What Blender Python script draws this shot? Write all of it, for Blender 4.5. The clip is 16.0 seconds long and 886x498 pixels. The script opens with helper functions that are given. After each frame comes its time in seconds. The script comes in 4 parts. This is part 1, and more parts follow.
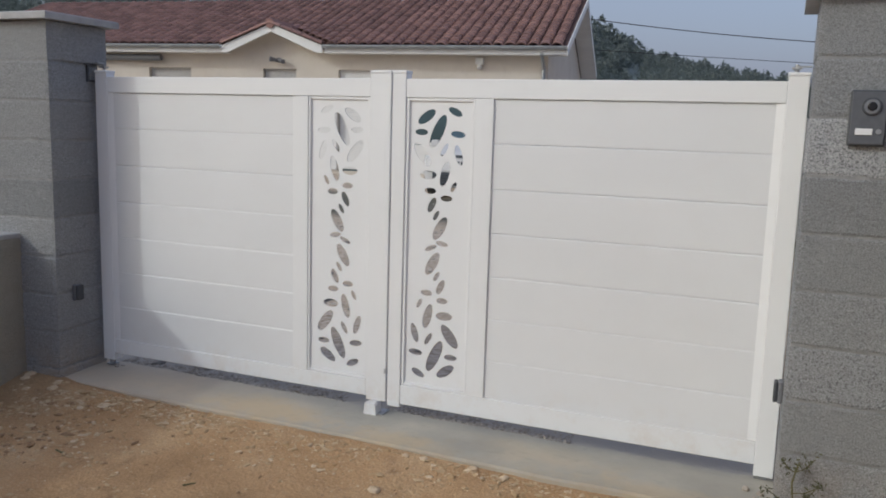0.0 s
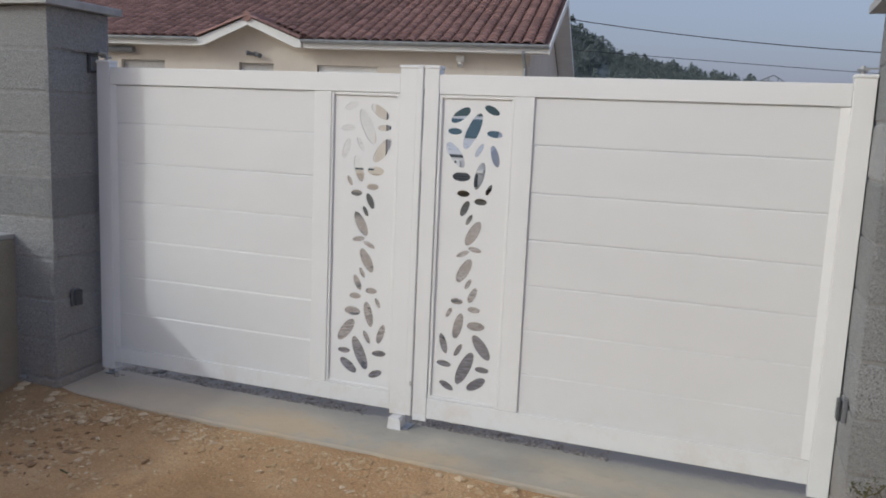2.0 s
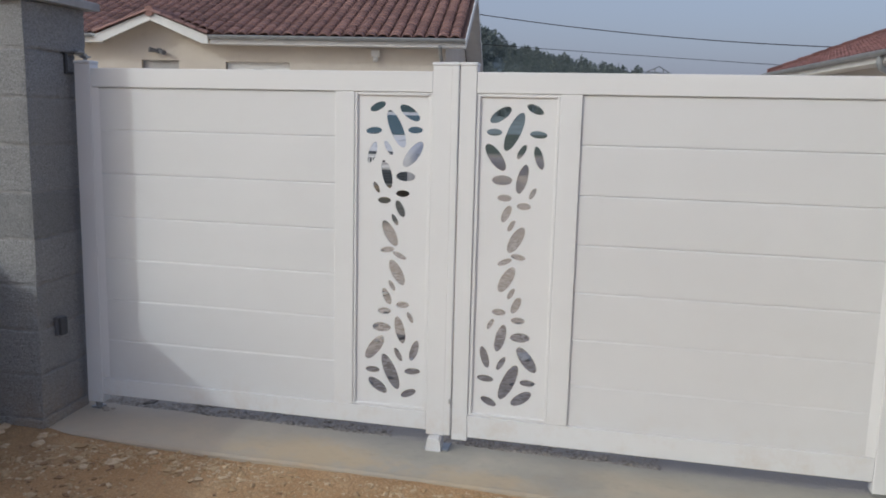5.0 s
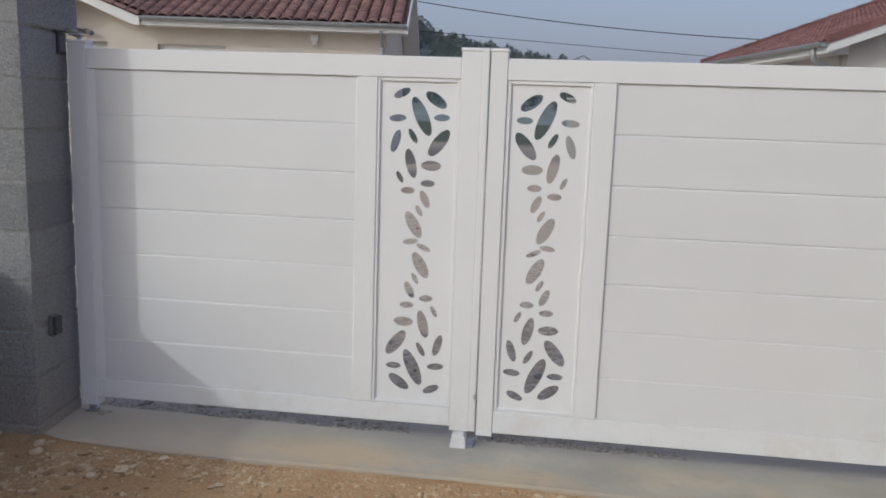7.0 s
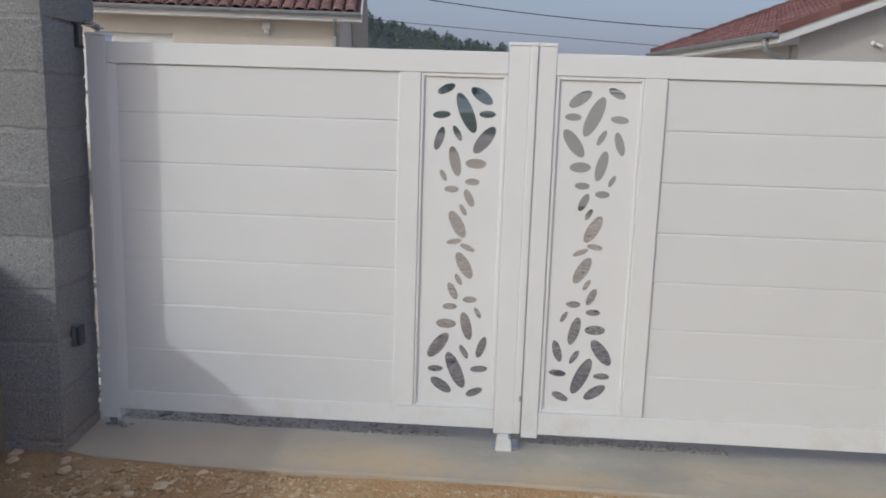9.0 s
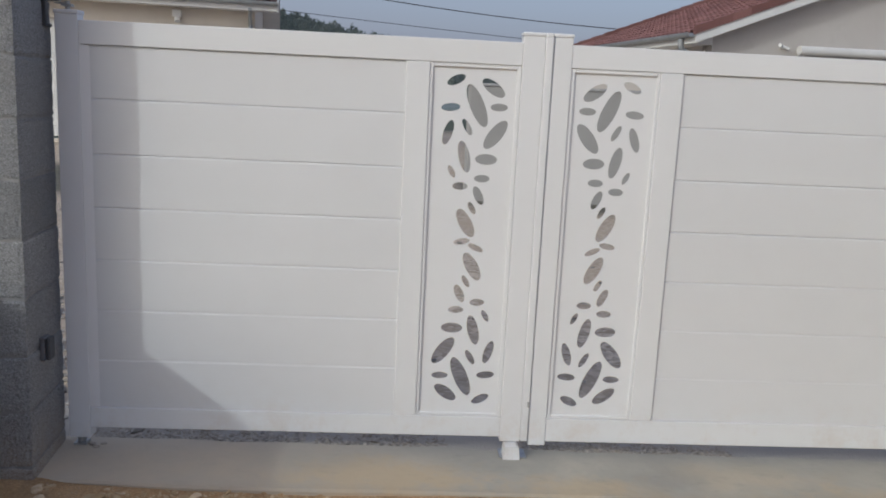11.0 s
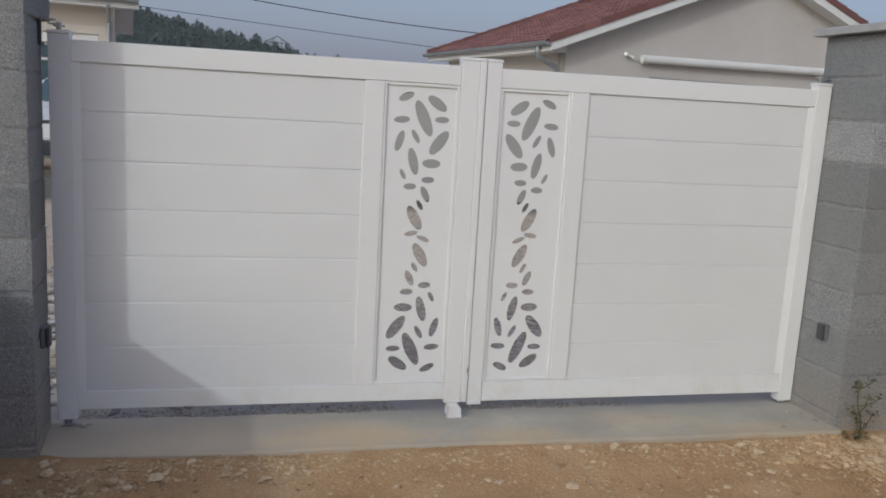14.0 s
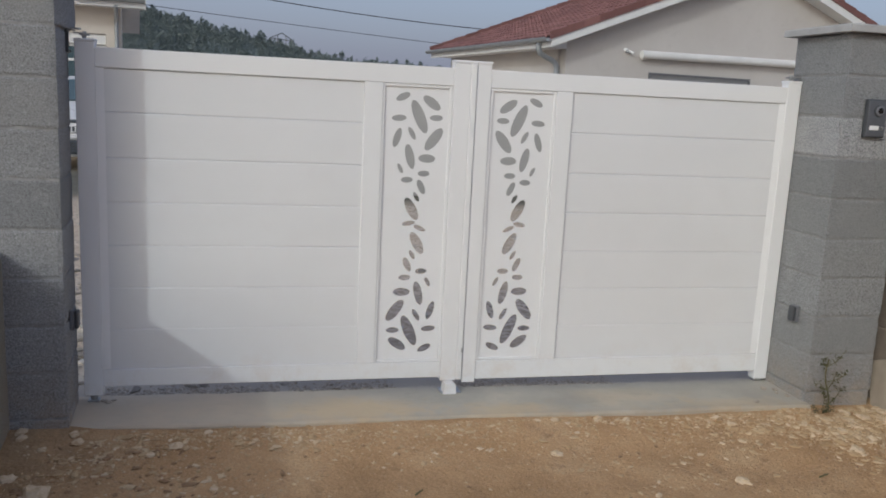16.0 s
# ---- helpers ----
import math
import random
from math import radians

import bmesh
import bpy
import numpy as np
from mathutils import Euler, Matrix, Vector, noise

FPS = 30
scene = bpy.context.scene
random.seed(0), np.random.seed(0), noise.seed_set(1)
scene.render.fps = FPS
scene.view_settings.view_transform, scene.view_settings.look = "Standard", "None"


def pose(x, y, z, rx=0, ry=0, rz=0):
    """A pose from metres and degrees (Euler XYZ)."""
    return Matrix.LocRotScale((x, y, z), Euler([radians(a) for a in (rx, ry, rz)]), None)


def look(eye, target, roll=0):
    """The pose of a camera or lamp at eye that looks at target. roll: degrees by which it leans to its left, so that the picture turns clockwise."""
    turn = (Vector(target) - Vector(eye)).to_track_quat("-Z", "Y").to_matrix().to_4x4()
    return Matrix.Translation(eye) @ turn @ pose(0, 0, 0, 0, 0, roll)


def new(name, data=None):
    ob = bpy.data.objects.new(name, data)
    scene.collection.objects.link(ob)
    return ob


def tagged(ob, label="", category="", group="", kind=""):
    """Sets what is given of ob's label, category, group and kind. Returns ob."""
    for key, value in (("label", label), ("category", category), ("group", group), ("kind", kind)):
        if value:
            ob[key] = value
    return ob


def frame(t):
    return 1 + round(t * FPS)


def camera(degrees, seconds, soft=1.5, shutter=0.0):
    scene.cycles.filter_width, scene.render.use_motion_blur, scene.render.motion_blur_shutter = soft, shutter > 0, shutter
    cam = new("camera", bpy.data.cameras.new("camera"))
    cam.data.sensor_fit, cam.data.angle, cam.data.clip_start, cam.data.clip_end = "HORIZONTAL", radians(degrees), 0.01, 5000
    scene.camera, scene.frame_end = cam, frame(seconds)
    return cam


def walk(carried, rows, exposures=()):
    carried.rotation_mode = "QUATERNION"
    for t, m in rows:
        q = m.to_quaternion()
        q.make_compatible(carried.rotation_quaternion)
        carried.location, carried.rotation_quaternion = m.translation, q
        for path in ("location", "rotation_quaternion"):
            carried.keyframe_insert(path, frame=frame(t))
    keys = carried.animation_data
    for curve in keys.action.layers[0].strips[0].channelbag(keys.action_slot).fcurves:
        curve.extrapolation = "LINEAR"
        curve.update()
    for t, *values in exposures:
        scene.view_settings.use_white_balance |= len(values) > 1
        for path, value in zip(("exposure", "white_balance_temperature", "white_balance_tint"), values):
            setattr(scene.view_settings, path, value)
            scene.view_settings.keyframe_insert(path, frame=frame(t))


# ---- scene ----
cam = camera(56.7, 16.0, soft=1.85)
PATH = [
    (0, (2.115, -3.422, 1.386), (1.367, -1.591, 1.088), 1.7),
    (0.5, (2.06, -3.437, 1.381), (1.316, -1.605, 1.081), 1.7),
    (1, (1.967, -3.389, 1.374), (1.248, -1.548, 1.073), 1.7),
    (1.5, (1.861, -3.33, 1.381), (1.171, -1.477, 1.081), 2.2),
    (2, (1.773, -3.329, 1.382), (1.098, -1.471, 1.081), 2.5),
    (2.5, (1.634, -3.365, 1.388), (1.034, -1.48, 1.091), 1.9),
    (3, (1.52, -3.393, 1.389), (0.99, -1.488, 1.091), 1.7),
    (3.5, (1.419, -3.36, 1.384), (0.911, -1.45, 1.083), 1.6),
    (4, (1.328, -3.286, 1.387), (0.839, -1.37, 1.085), 1.4),
    (4.5, (1.262, -3.258, 1.386), (0.799, -1.337, 1.082), 1.5),
    (5, (1.143, -3.281, 1.389), (0.702, -1.354, 1.083), 1.4),
    (5.2, (1.084, -3.301, 1.393), (0.654, -1.372, 1.083), 1.2),
    (7.3, (0.655, -3.252, 1.38), (0.41, -1.297, 1.038), 1.8),
    (7.5, (0.604, -3.273, 1.4), (0.367, -1.319, 1.046), 1.6),
    (8, (0.47, -3.322, 1.397), (0.271, -1.364, 1.038), 1.6),
    (8.5, (0.384, -3.282, 1.393), (0.221, -1.321, 1.036), 1.6),
    (9, (0.297, -3.205, 1.399), (0.179, -1.24, 1.044), 1.8),
    (11.5, (-0.233, -3.025, 1.371), (-0.061, -1.065, 1.013), 2.9),
    (12, (-0.38, -3.058, 1.38), (-0.152, -1.103, 1.028), 2.9),
    (12.5, (-0.488, -3.125, 1.396), (-0.195, -1.178, 1.044), 2.4),
    (13, (-0.508, -3.237, 1.399), (-0.149, -1.301, 1.05), 2.8),
    (13.5, (-0.524, -3.417, 1.401), (-0.111, -1.491, 1.051), 3.2),
    (14, (-0.561, -3.519, 1.414), (-0.097, -1.604, 1.071), 3.2),
    (14.5, (-0.65, -3.617, 1.422), (-0.134, -1.715, 1.08), 2.9),
    (15, (-0.7, -3.668, 1.436), (-0.141, -1.779, 1.089), 2.6),
    (15.5, (-0.659, -3.731, 1.441), (-0.068, -1.851, 1.096), 2.7),
    (16, (-0.58, -3.818, 1.433), (-0.129, -1.902, 1.079), 2.8),
]
walk(cam, [(t, look(eye, target, roll)) for t, eye, target, roll in PATH],
     exposures=[(0.0, -0.11, 5800, 3), (9.0, -0.11, 5800, 3), (12.5, -0.22, 5800, 3), (14.5, -0.24, 5800, 3), (16.0, -0.16, 5800, 3)])

# ---- world and sun ----
SUN_FROM = Vector((-0.94, -1.0, 0.687))
SUN_ELEV = math.atan2(SUN_FROM.z, math.hypot(SUN_FROM.x, SUN_FROM.y))
SUN_ROT = math.atan2(SUN_FROM.x, SUN_FROM.y)
world = bpy.data.worlds.new("sky")
scene.world = world
world.use_nodes = True
wn = world.node_tree.nodes
sky = wn.new("ShaderNodeTexSky")
sky.sky_type, sky.sun_disc = "NISHITA", False
sky.sun_elevation, sky.sun_rotation = SUN_ELEV, SUN_ROT
sky.air_density, sky.dust_density, sky.ozone_density = 1.0, 6.0, 1.5
haze = wn.new("ShaderNodeMix")          # thin high haze over the clear sky
haze.data_type = "RGBA"
haze.inputs[0].default_value = 0.62
haze.inputs[7].default_value = (1.92, 1.835, 2.33, 1)
world.node_tree.links.new(sky.outputs[0], haze.inputs[6])
world.node_tree.links.new(haze.outputs[2], wn["Background"].inputs[0])
wn["Background"].inputs[1].default_value = 0.214
sun_data = bpy.data.lights.new("sun", "SUN")
sun_data.energy, sun_data.angle, sun_data.color = 0.72, radians(1.2), (1.0, 0.97, 0.92)
sun = new("sun", sun_data)
sun.matrix_world = look(SUN_FROM * 20, (0, 0, 0))


# ---- materials ----
class Mat:
    """A small builder of node materials on object coordinates."""

    def __init__(self, name, rough=0.6, metal=0.0, spec=0.5):
        self.m = bpy.data.materials.new(name)
        self.m.use_nodes = True
        self.n, self.l = self.m.node_tree.nodes, self.m.node_tree.links
        self.b = self.n["Principled BSDF"]
        self.b.inputs["Roughness"].default_value = rough
        self.b.inputs["Metallic"].default_value = metal
        self.b.inputs["Specular IOR Level"].default_value = spec
        self.geo = self.n.new("ShaderNodeNewGeometry")
        self.info = self.n.new("ShaderNodeObjectInfo")

    def noise(self, scale, detail=4.0, rough=0.55, stretch=(1, 1, 1)):
        mp = self.n.new("ShaderNodeMapping")
        mp.inputs["Scale"].default_value = stretch
        self.l.new(self.geo.outputs["Position"], mp.inputs["Vector"])
        t = self.n.new("ShaderNodeTexNoise")
        t.inputs["Scale"].default_value, t.inputs["Detail"].default_value, t.inputs["Roughness"].default_value = scale, detail, rough
        self.l.new(mp.outputs[0], t.inputs["Vector"])
        return t.outputs["Fac"]

    def cells(self, scale, feature="F1", out="Distance"):
        t = self.n.new("ShaderNodeTexVoronoi")
        t.feature = feature
        t.inputs["Scale"].default_value = scale
        self.l.new(self.geo.outputs["Position"], t.inputs["Vector"])
        return t.outputs[out]

    def ramp(self, fac, *stops):
        r = self.n.new("ShaderNodeValToRGB")
        while len(r.color_ramp.elements) < len(stops):
            r.color_ramp.elements.new(0.5)
        for e, (p, c) in zip(r.color_ramp.elements, stops):
            e.position = p
            e.color = (*c, 1) if len(c) == 3 else c
        self.l.new(fac, r.inputs[0])
        return r.outputs[0]

    def grey(self, fac, lo, hi, a=0.0, b=1.0):
        r = self.n.new("ShaderNodeMapRange")
        r.inputs[1].default_value, r.inputs[2].default_value, r.inputs[3].default_value, r.inputs[4].default_value = lo, hi, a, b
        self.l.new(fac, r.inputs[0])
        return r.outputs[0]

    def mix(self, a, b, fac, mode="MIX"):
        x = self.n.new("ShaderNodeMix")
        x.data_type, x.blend_type = "RGBA", mode
        for sock, v in ((x.inputs[0], fac), (x.inputs[6], a), (x.inputs[7], b)):
            if isinstance(v, bpy.types.NodeSocket):
                self.l.new(v, sock)
            elif isinstance(v, (int, float)):
                sock.default_value = v
            else:
                sock.default_value = (*v, 1)
        return x.outputs[2]

    def color(self, c):
        if isinstance(c, bpy.types.NodeSocket):
            self.l.new(c, self.b.inputs["Base Color"])
        else:
            self.b.inputs["Base Color"].default_value = (*c, 1)
        return self

    def rough(self, fac):
        self.l.new(fac, self.b.inputs["Roughness"])
        return self

    def bump(self, fac, strength, dist):
        p = self.n.new("ShaderNodeBump")
        p.inputs["Strength"].default_value, p.inputs["Distance"].default_value = strength, dist
        self.l.new(fac, p.inputs["Height"])
        if self.b.inputs["Normal"].is_linked:
            self.l.new(self.b.inputs["Normal"].links[0].from_socket, p.inputs["Normal"])
        self.l.new(p.outputs[0], self.b.inputs["Normal"])
        return self


def white_paint(name, lo, hi):
    """Powder coat with a faint film of dust and clay splashes low down."""
    m = Mat(name, 0.38, 0, 0.5)
    big = m.ramp(m.noise(1.7, 3), (0.35, lo), (0.7, hi))
    dust = m.grey(m.noise(9, 6, 0.7), 0.5, 0.85, 0, 0.1)
    dusty = m.mix(big, (0.62, 0.58, 0.53), dust)
    sep = m.n.new("ShaderNodeSeparateXYZ")
    m.l.new(m.geo.outputs["Position"], sep.inputs[0])
    splash = m.mix((0, 0, 0), m.grey(m.noise(5, 6, 0.75), 0.48, 0.7, 0, 0.5), m.grey(sep.outputs[2], 0.26, 0.04))
    m.color(m.mix(dusty, (0.6, 0.5, 0.4), splash))
    m.rough(m.grey(m.noise(14, 5), 0.3, 0.7, 0.32, 0.48))
    m.bump(m.noise(420, 2), 0.06, 0.001)
    return m.m


def plain(name, col, rough=0.5, metal=0.0, var=0.12, scale=12.0, relief=0.0):
    m = Mat(name, rough, metal)
    lo, hi = tuple(c * (1 - var) for c in col), tuple(min(1, c * (1 + var)) for c in col)
    m.color(m.ramp(m.noise(scale, 5), (0.3, lo), (0.7, hi)))
    m.rough(m.grey(m.noise(scale * 2.3, 4), 0.3, 0.7, max(0.05, rough - 0.08), min(1, rough + 0.08)))
    if relief:
        m.bump(m.noise(scale * 12, 4), relief, 0.003)
    return m.m


def block_concrete(name, lo, hi, hole, rough=1.0):
    """Porous concrete block: speckled aggregate, pits, stains, each block's own tone in its object colour."""
    m = Mat(name, 0.92, 0, 0.25)
    tone = m.mix(m.mix(lo, hi, m.info.outputs["Random"]), m.info.outputs["Color"], 1.0, "MULTIPLY")
    tone = m.mix(tone, tuple(c * 0.72 for c in lo), m.grey(m.noise(5.5, 6, 0.72), 0.42, 0.76, 0, 0.4))
    grain = m.grey(m.noise(210, 3, 0.7, (1, 1, 1.3)), 0.32, 0.68, 1 - 0.42 * rough, 1 + 0.42 * rough)
    tone = m.mix(tone, grain, 1.0, "MULTIPLY")
    # pale blocks are coarse and open, dark ones closer-grained
    open_face = m.mix(m.grey(m.info.outputs["Color"], 0.7, 0.92, 0.25, 1.0), (0.55, 0.55, 0.55), m.grey(m.noise(7, 5, 0.7), 0.35, 0.65, 0, 0.6))
    pit = m.mix((0, 0, 0), m.grey(m.noise(150, 3, 0.7), 0.53, 0.61, 0, 0.88 * rough), open_face)
    tone = m.mix(tone, tuple(c * 1.45 for c in hi), m.mix((0, 0, 0), m.grey(m.noise(170, 2, 0.6), 0.57, 0.66, 0, 0.45 * rough), open_face))
    tone = m.mix(tone, tuple(c * 1.3 for c in hi), m.grey(m.noise(6.5, 7, 0.8), 0.56, 0.76, 0, 0.35))
    # streaks left by the casting mould
    tone = m.mix(tone, tuple(c * 0.6 for c in lo), m.grey(m.noise(9, 6, 0.75, (1, 1, 7)), 0.57, 0.74, 0, 0.45))
    tone = m.mix(tone, hole, pit)
    # clay splashed up by rain on the lowest courses
    sep = m.n.new("ShaderNodeSeparateXYZ")
    m.l.new(m.geo.outputs["Position"], sep.inputs[0])
    splash = m.mix((0, 0, 0), m.grey(m.noise(7, 6, 0.7), 0.35, 0.6, 0.05, 0.5), m.grey(sep.outputs[2], 0.3, 0.0))
    m.color(m.mix(tone, (0.4, 0.31, 0.22), splash))
    m.bump(m.noise(95, 4, 0.7), 0.8 * rough, 0.008)
    m.bump(m.noise(16, 6, 0.7, (1, 1, 2.2)), 0.5, 0.014)
    return m.m


def slab_concrete():
    """Screeded concrete: bluish grey, ochre where muddy water dried, damp smears, mud at its left end."""
    m = Mat("screeded_concrete", 0.85, 0, 0.3)
    base = m.ramp(m.noise(2.4, 5, 0.6), (0.32, (0.375, 0.352, 0.305)), (0.55, (0.435, 0.41, 0.35)), (0.72, (0.49, 0.455, 0.38)))
    sep = m.n.new("ShaderNodeSeparateXYZ")
    m.l.new(m.geo.outputs["Position"], sep.inputs[0])

    def pool(x, y, rx, ry, amount):
        """A dried puddle with a ragged edge."""
        mp = m.n.new("ShaderNodeMapping")
        mp.inputs["Location"].default_value = (-x / rx, -y / ry, 0)
        mp.inputs["Scale"].default_value = (1 / rx, 1 / ry, 0)
        m.l.new(m.geo.outputs["Position"], mp.inputs["Vector"])
        ln = m.n.new("ShaderNodeVectorMath")
        ln.operation = "LENGTH"
        m.l.new(mp.outputs[0], ln.inputs[0])
        ad = m.n.new("ShaderNodeMath")
        ad.operation = "ADD"
        m.l.new(ln.outputs["Value"], ad.inputs[0])
        m.l.new(m.grey(m.noise(7, 5, 0.65), 0.3, 0.7, -0.5, 0.5), ad.inputs[1])
        return m.grey(ad.outputs[0], 1.15, 0.35, 0, amount)

    for x, y, rx, ry, amount in ((-0.12, -0.2, 0.42, 0.16, 0.75), (0.62, -0.27, 0.34, 0.1, 0.6), (1.25, -0.16, 0.4, 0.14, 0.3), (1.75, -0.3, 0.35, 0.09, 0.4)):
        base = m.mix(base, (0.56, 0.44, 0.275), pool(x, y, rx, ry, amount))
    for x, y, rx, ry, amount in ((0.95, -0.2, 0.16, 0.12, 0.5), (0.3, -0.08, 0.3, 0.1, 0.4), (1.5, -0.08, 0.3, 0.08, 0.3), (-0.45, -0.1, 0.3, 0.09, 0.3)):
        base = m.mix(base, (0.32, 0.31, 0.28), pool(x, y, rx, ry, amount))
    base = m.mix(base, (0.24, 0.235, 0.22), m.grey(m.noise(8, 6, 0.8, (1, 2.2, 1)), 0.54, 0.75, 0, 0.4))
    mud = m.mix((0, 0, 0), m.grey(m.noise(3.4, 6, 0.65), 0.3, 0.65, 0.35, 1.0), m.grey(sep.outputs[0], 0.3, -0.9, 0.0, 0.8))
    base = m.mix(base, (0.58, 0.48, 0.36), mud)
    rim = m.mix((0, 0, 0), m.grey(m.noise(11, 5, 0.7), 0.35, 0.6, 0.2, 1.0), m.grey(sep.outputs[1], -0.27, -0.36, 0, 0.6))
    m.color(m.mix(base, (0.42, 0.335, 0.23), rim))
    m.bump(m.noise(30, 5), 0.25, 0.006)
    m.bump(m.noise(4, 3), 0.3, 0.02)
    return m.m


def ground_mat():
    """Ochre clay in front of the gate, pale gravel behind it, dull grass far away."""
    m = Mat("clay_and_gravel", 0.95, 0, 0.2)
    clay = m.ramp(m.noise(1.6, 6, 0.62), (0.3, (0.385, 0.24, 0.122)), (0.5, (0.485, 0.312, 0.164)), (0.68, (0.56, 0.392, 0.226)))
    clay = m.mix(clay, (0.24, 0.145, 0.08), m.grey(m.noise(7.5, 5, 0.7), 0.6, 0.72, 0, 0.7))
    clay = m.mix(clay, (0.36, 0.222, 0.11), m.grey(m.noise(1.1, 4, 0.5, (0.7, 1.8, 1)), 0.5, 0.68, 0, 0.75))
    clay = m.mix(clay, (0.6, 0.46, 0.31), m.grey(m.noise(26, 6, 0.8), 0.56, 0.7, 0, 0.5))
    clay = m.mix(clay, (0.27, 0.175, 0.1), m.grey(m.noise(5, 6, 0.7, (1.6, 0.55, 1)), 0.57, 0.72, 0, 0.55))
    peb = m.cells(58)
    clay = m.mix(clay, (0.58, 0.45, 0.31), m.mix((0, 0, 0), m.grey(peb, 0.14, 0.3, 0.6, 0), m.grey(m.noise(1.9, 4), 0.42, 0.58)))
    clay = m.mix(clay, m.grey(m.noise(140, 4, 0.7), 0.3, 0.7, 0.72, 1.25), 1.0, "MULTIPLY")
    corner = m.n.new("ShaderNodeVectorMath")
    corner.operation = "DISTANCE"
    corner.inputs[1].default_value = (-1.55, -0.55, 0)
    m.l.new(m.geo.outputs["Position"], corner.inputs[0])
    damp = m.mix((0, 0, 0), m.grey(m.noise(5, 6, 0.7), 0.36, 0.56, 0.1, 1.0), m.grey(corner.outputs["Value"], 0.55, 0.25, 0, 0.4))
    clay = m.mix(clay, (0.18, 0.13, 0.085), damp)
    grav = m.ramp(m.cells(34, out="Color"), (0.2, (0.36, 0.295, 0.225)), (0.8, (0.68, 0.59, 0.48)))
    grav = m.mix(grav, (0.5, 0.405, 0.3), m.grey(m.noise(0.9, 4), 0.4, 0.65, 0, 0.8))
    far = m.ramp(m.noise(0.35, 5), (0.35, (0.075, 0.09, 0.07)), (0.7, (0.13, 0.14, 0.1)))
    earth = m.ramp(m.noise(3.0, 5), (0.35, (0.12, 0.115, 0.09)), (0.7, (0.2, 0.185, 0.15)))
    sep = m.n.new("ShaderNodeSeparateXYZ")
    m.l.new(m.geo.outputs["Position"], sep.inputs[0])
    side = m.n.new("ShaderNodeMath")
    side.operation = "ABSOLUTE"
    off = m.n.new("ShaderNodeMath")
    off.operation, off.inputs[1].default_value = "ADD", 0.55
    m.l.new(sep.outputs[0], off.inputs[0])
    m.l.new(off.outputs[0], side.inputs[0])
    bed = m.n.new("ShaderNodeMath")
    bed.operation = "MULTIPLY"
    band = m.n.new("ShaderNodeMath")
    band.operation = "MULTIPLY"
    m.l.new(m.grey(sep.outputs[1], 7.2, 8.0), band.inputs[0])
    m.l.new(m.grey(sep.outputs[1], 12.0, 11.0), band.inputs[1])
    m.l.new(band.outputs[0], bed.inputs[0])
    m.l.new(m.grey(side.outputs[0], 1.2, 1.6), bed.inputs[1])
    grav = m.mix(grav, earth, bed.outputs[0])
    strip = m.grey(sep.outputs[1], 0.45, 0.7)
    grav = m.mix((0.44, 0.405, 0.36), grav, strip)
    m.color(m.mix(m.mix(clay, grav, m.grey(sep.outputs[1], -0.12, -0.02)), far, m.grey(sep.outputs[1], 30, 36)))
    m.bump(m.noise(46, 6, 0.7), 0.75, 0.012)
    m.bump(peb, 0.35, 0.008)
    return m.m


def stone_mat(name, a, b, d, dirt):
    m = Mat(name, 0.9, 0, 0.25)
    c = m.ramp(m.geo.outputs["Random Per Island"], (0.0, a), (0.6, b), (1.0, d))
    m.color(m.mix(c, dirt, m.grey(m.noise(38, 5), 0.45, 0.7, 0, 0.6)))
    m.bump(m.noise(120, 5), 0.5, 0.004)
    return m.m


def render_wall(name, lo, hi):
    m = Mat(name, 0.93, 0, 0.2)
    m.color(m.mix(m.ramp(m.noise(0.8, 5, 0.6), (0.3, lo), (0.7, hi)), tuple(c * 0.8 for c in lo), m.grey(m.noise(3, 6, 0.7), 0.55, 0.8, 0, 0.4)))
    m.bump(m.noise(90, 4, 0.7), 0.5, 0.006)
    return m.m


def tile_mat(name, a, b, c):
    m = Mat(name, 0.85, 0, 0.3)
    tone = m.ramp(m.info.outputs["Random"], (0.0, a), (0.5, b), (1.0, c))
    isl = m.grey(m.geo.outputs["Random Per Island"], 0, 1, 0.72, 1.25)
    tone = m.mix(tone, isl, 1.0, "MULTIPLY")
    tone = m.mix(tone, (0.11, 0.085, 0.075), m.grey(m.noise(9, 6, 0.7), 0.52, 0.75, 0, 0.45))
    m.color(tone)
    m.bump(m.noise(60, 4), 0.3, 0.005)
    return m.m


def leaf_mat(name, a, b):
    """Thin leaves: they scatter light back and let some through."""
    m = Mat(name, 0.9, 0, 0.1)
    col = m.mix(m.ramp(m.geo.outputs["Random Per Island"], (0.0, a), (1.0, b)), tuple(x * 0.6 for x in a), m.grey(m.noise(0.35, 5), 0.45, 0.7, 0, 0.4))
    m.color(col)
    t, x = m.n.new("ShaderNodeBsdfTranslucent"), m.n.new("ShaderNodeMixShader")
    m.l.new(col, t.inputs[0])
    x.inputs[0].default_value = 0.5
    m.l.new(m.b.outputs[0], x.inputs[1])
    m.l.new(t.outputs[0], x.inputs[2])
    m.l.new(x.outputs[0], m.n["Material Output"].inputs[0])
    return m.m


def glass_mat():
    m = Mat("dark_window_glass", 0.06, 0, 0.7)
    m.color(m.ramp(m.noise(0.6, 2), (0.3, (0.05, 0.085, 0.1)), (0.7, (0.075, 0.12, 0.135))))
    return m.m


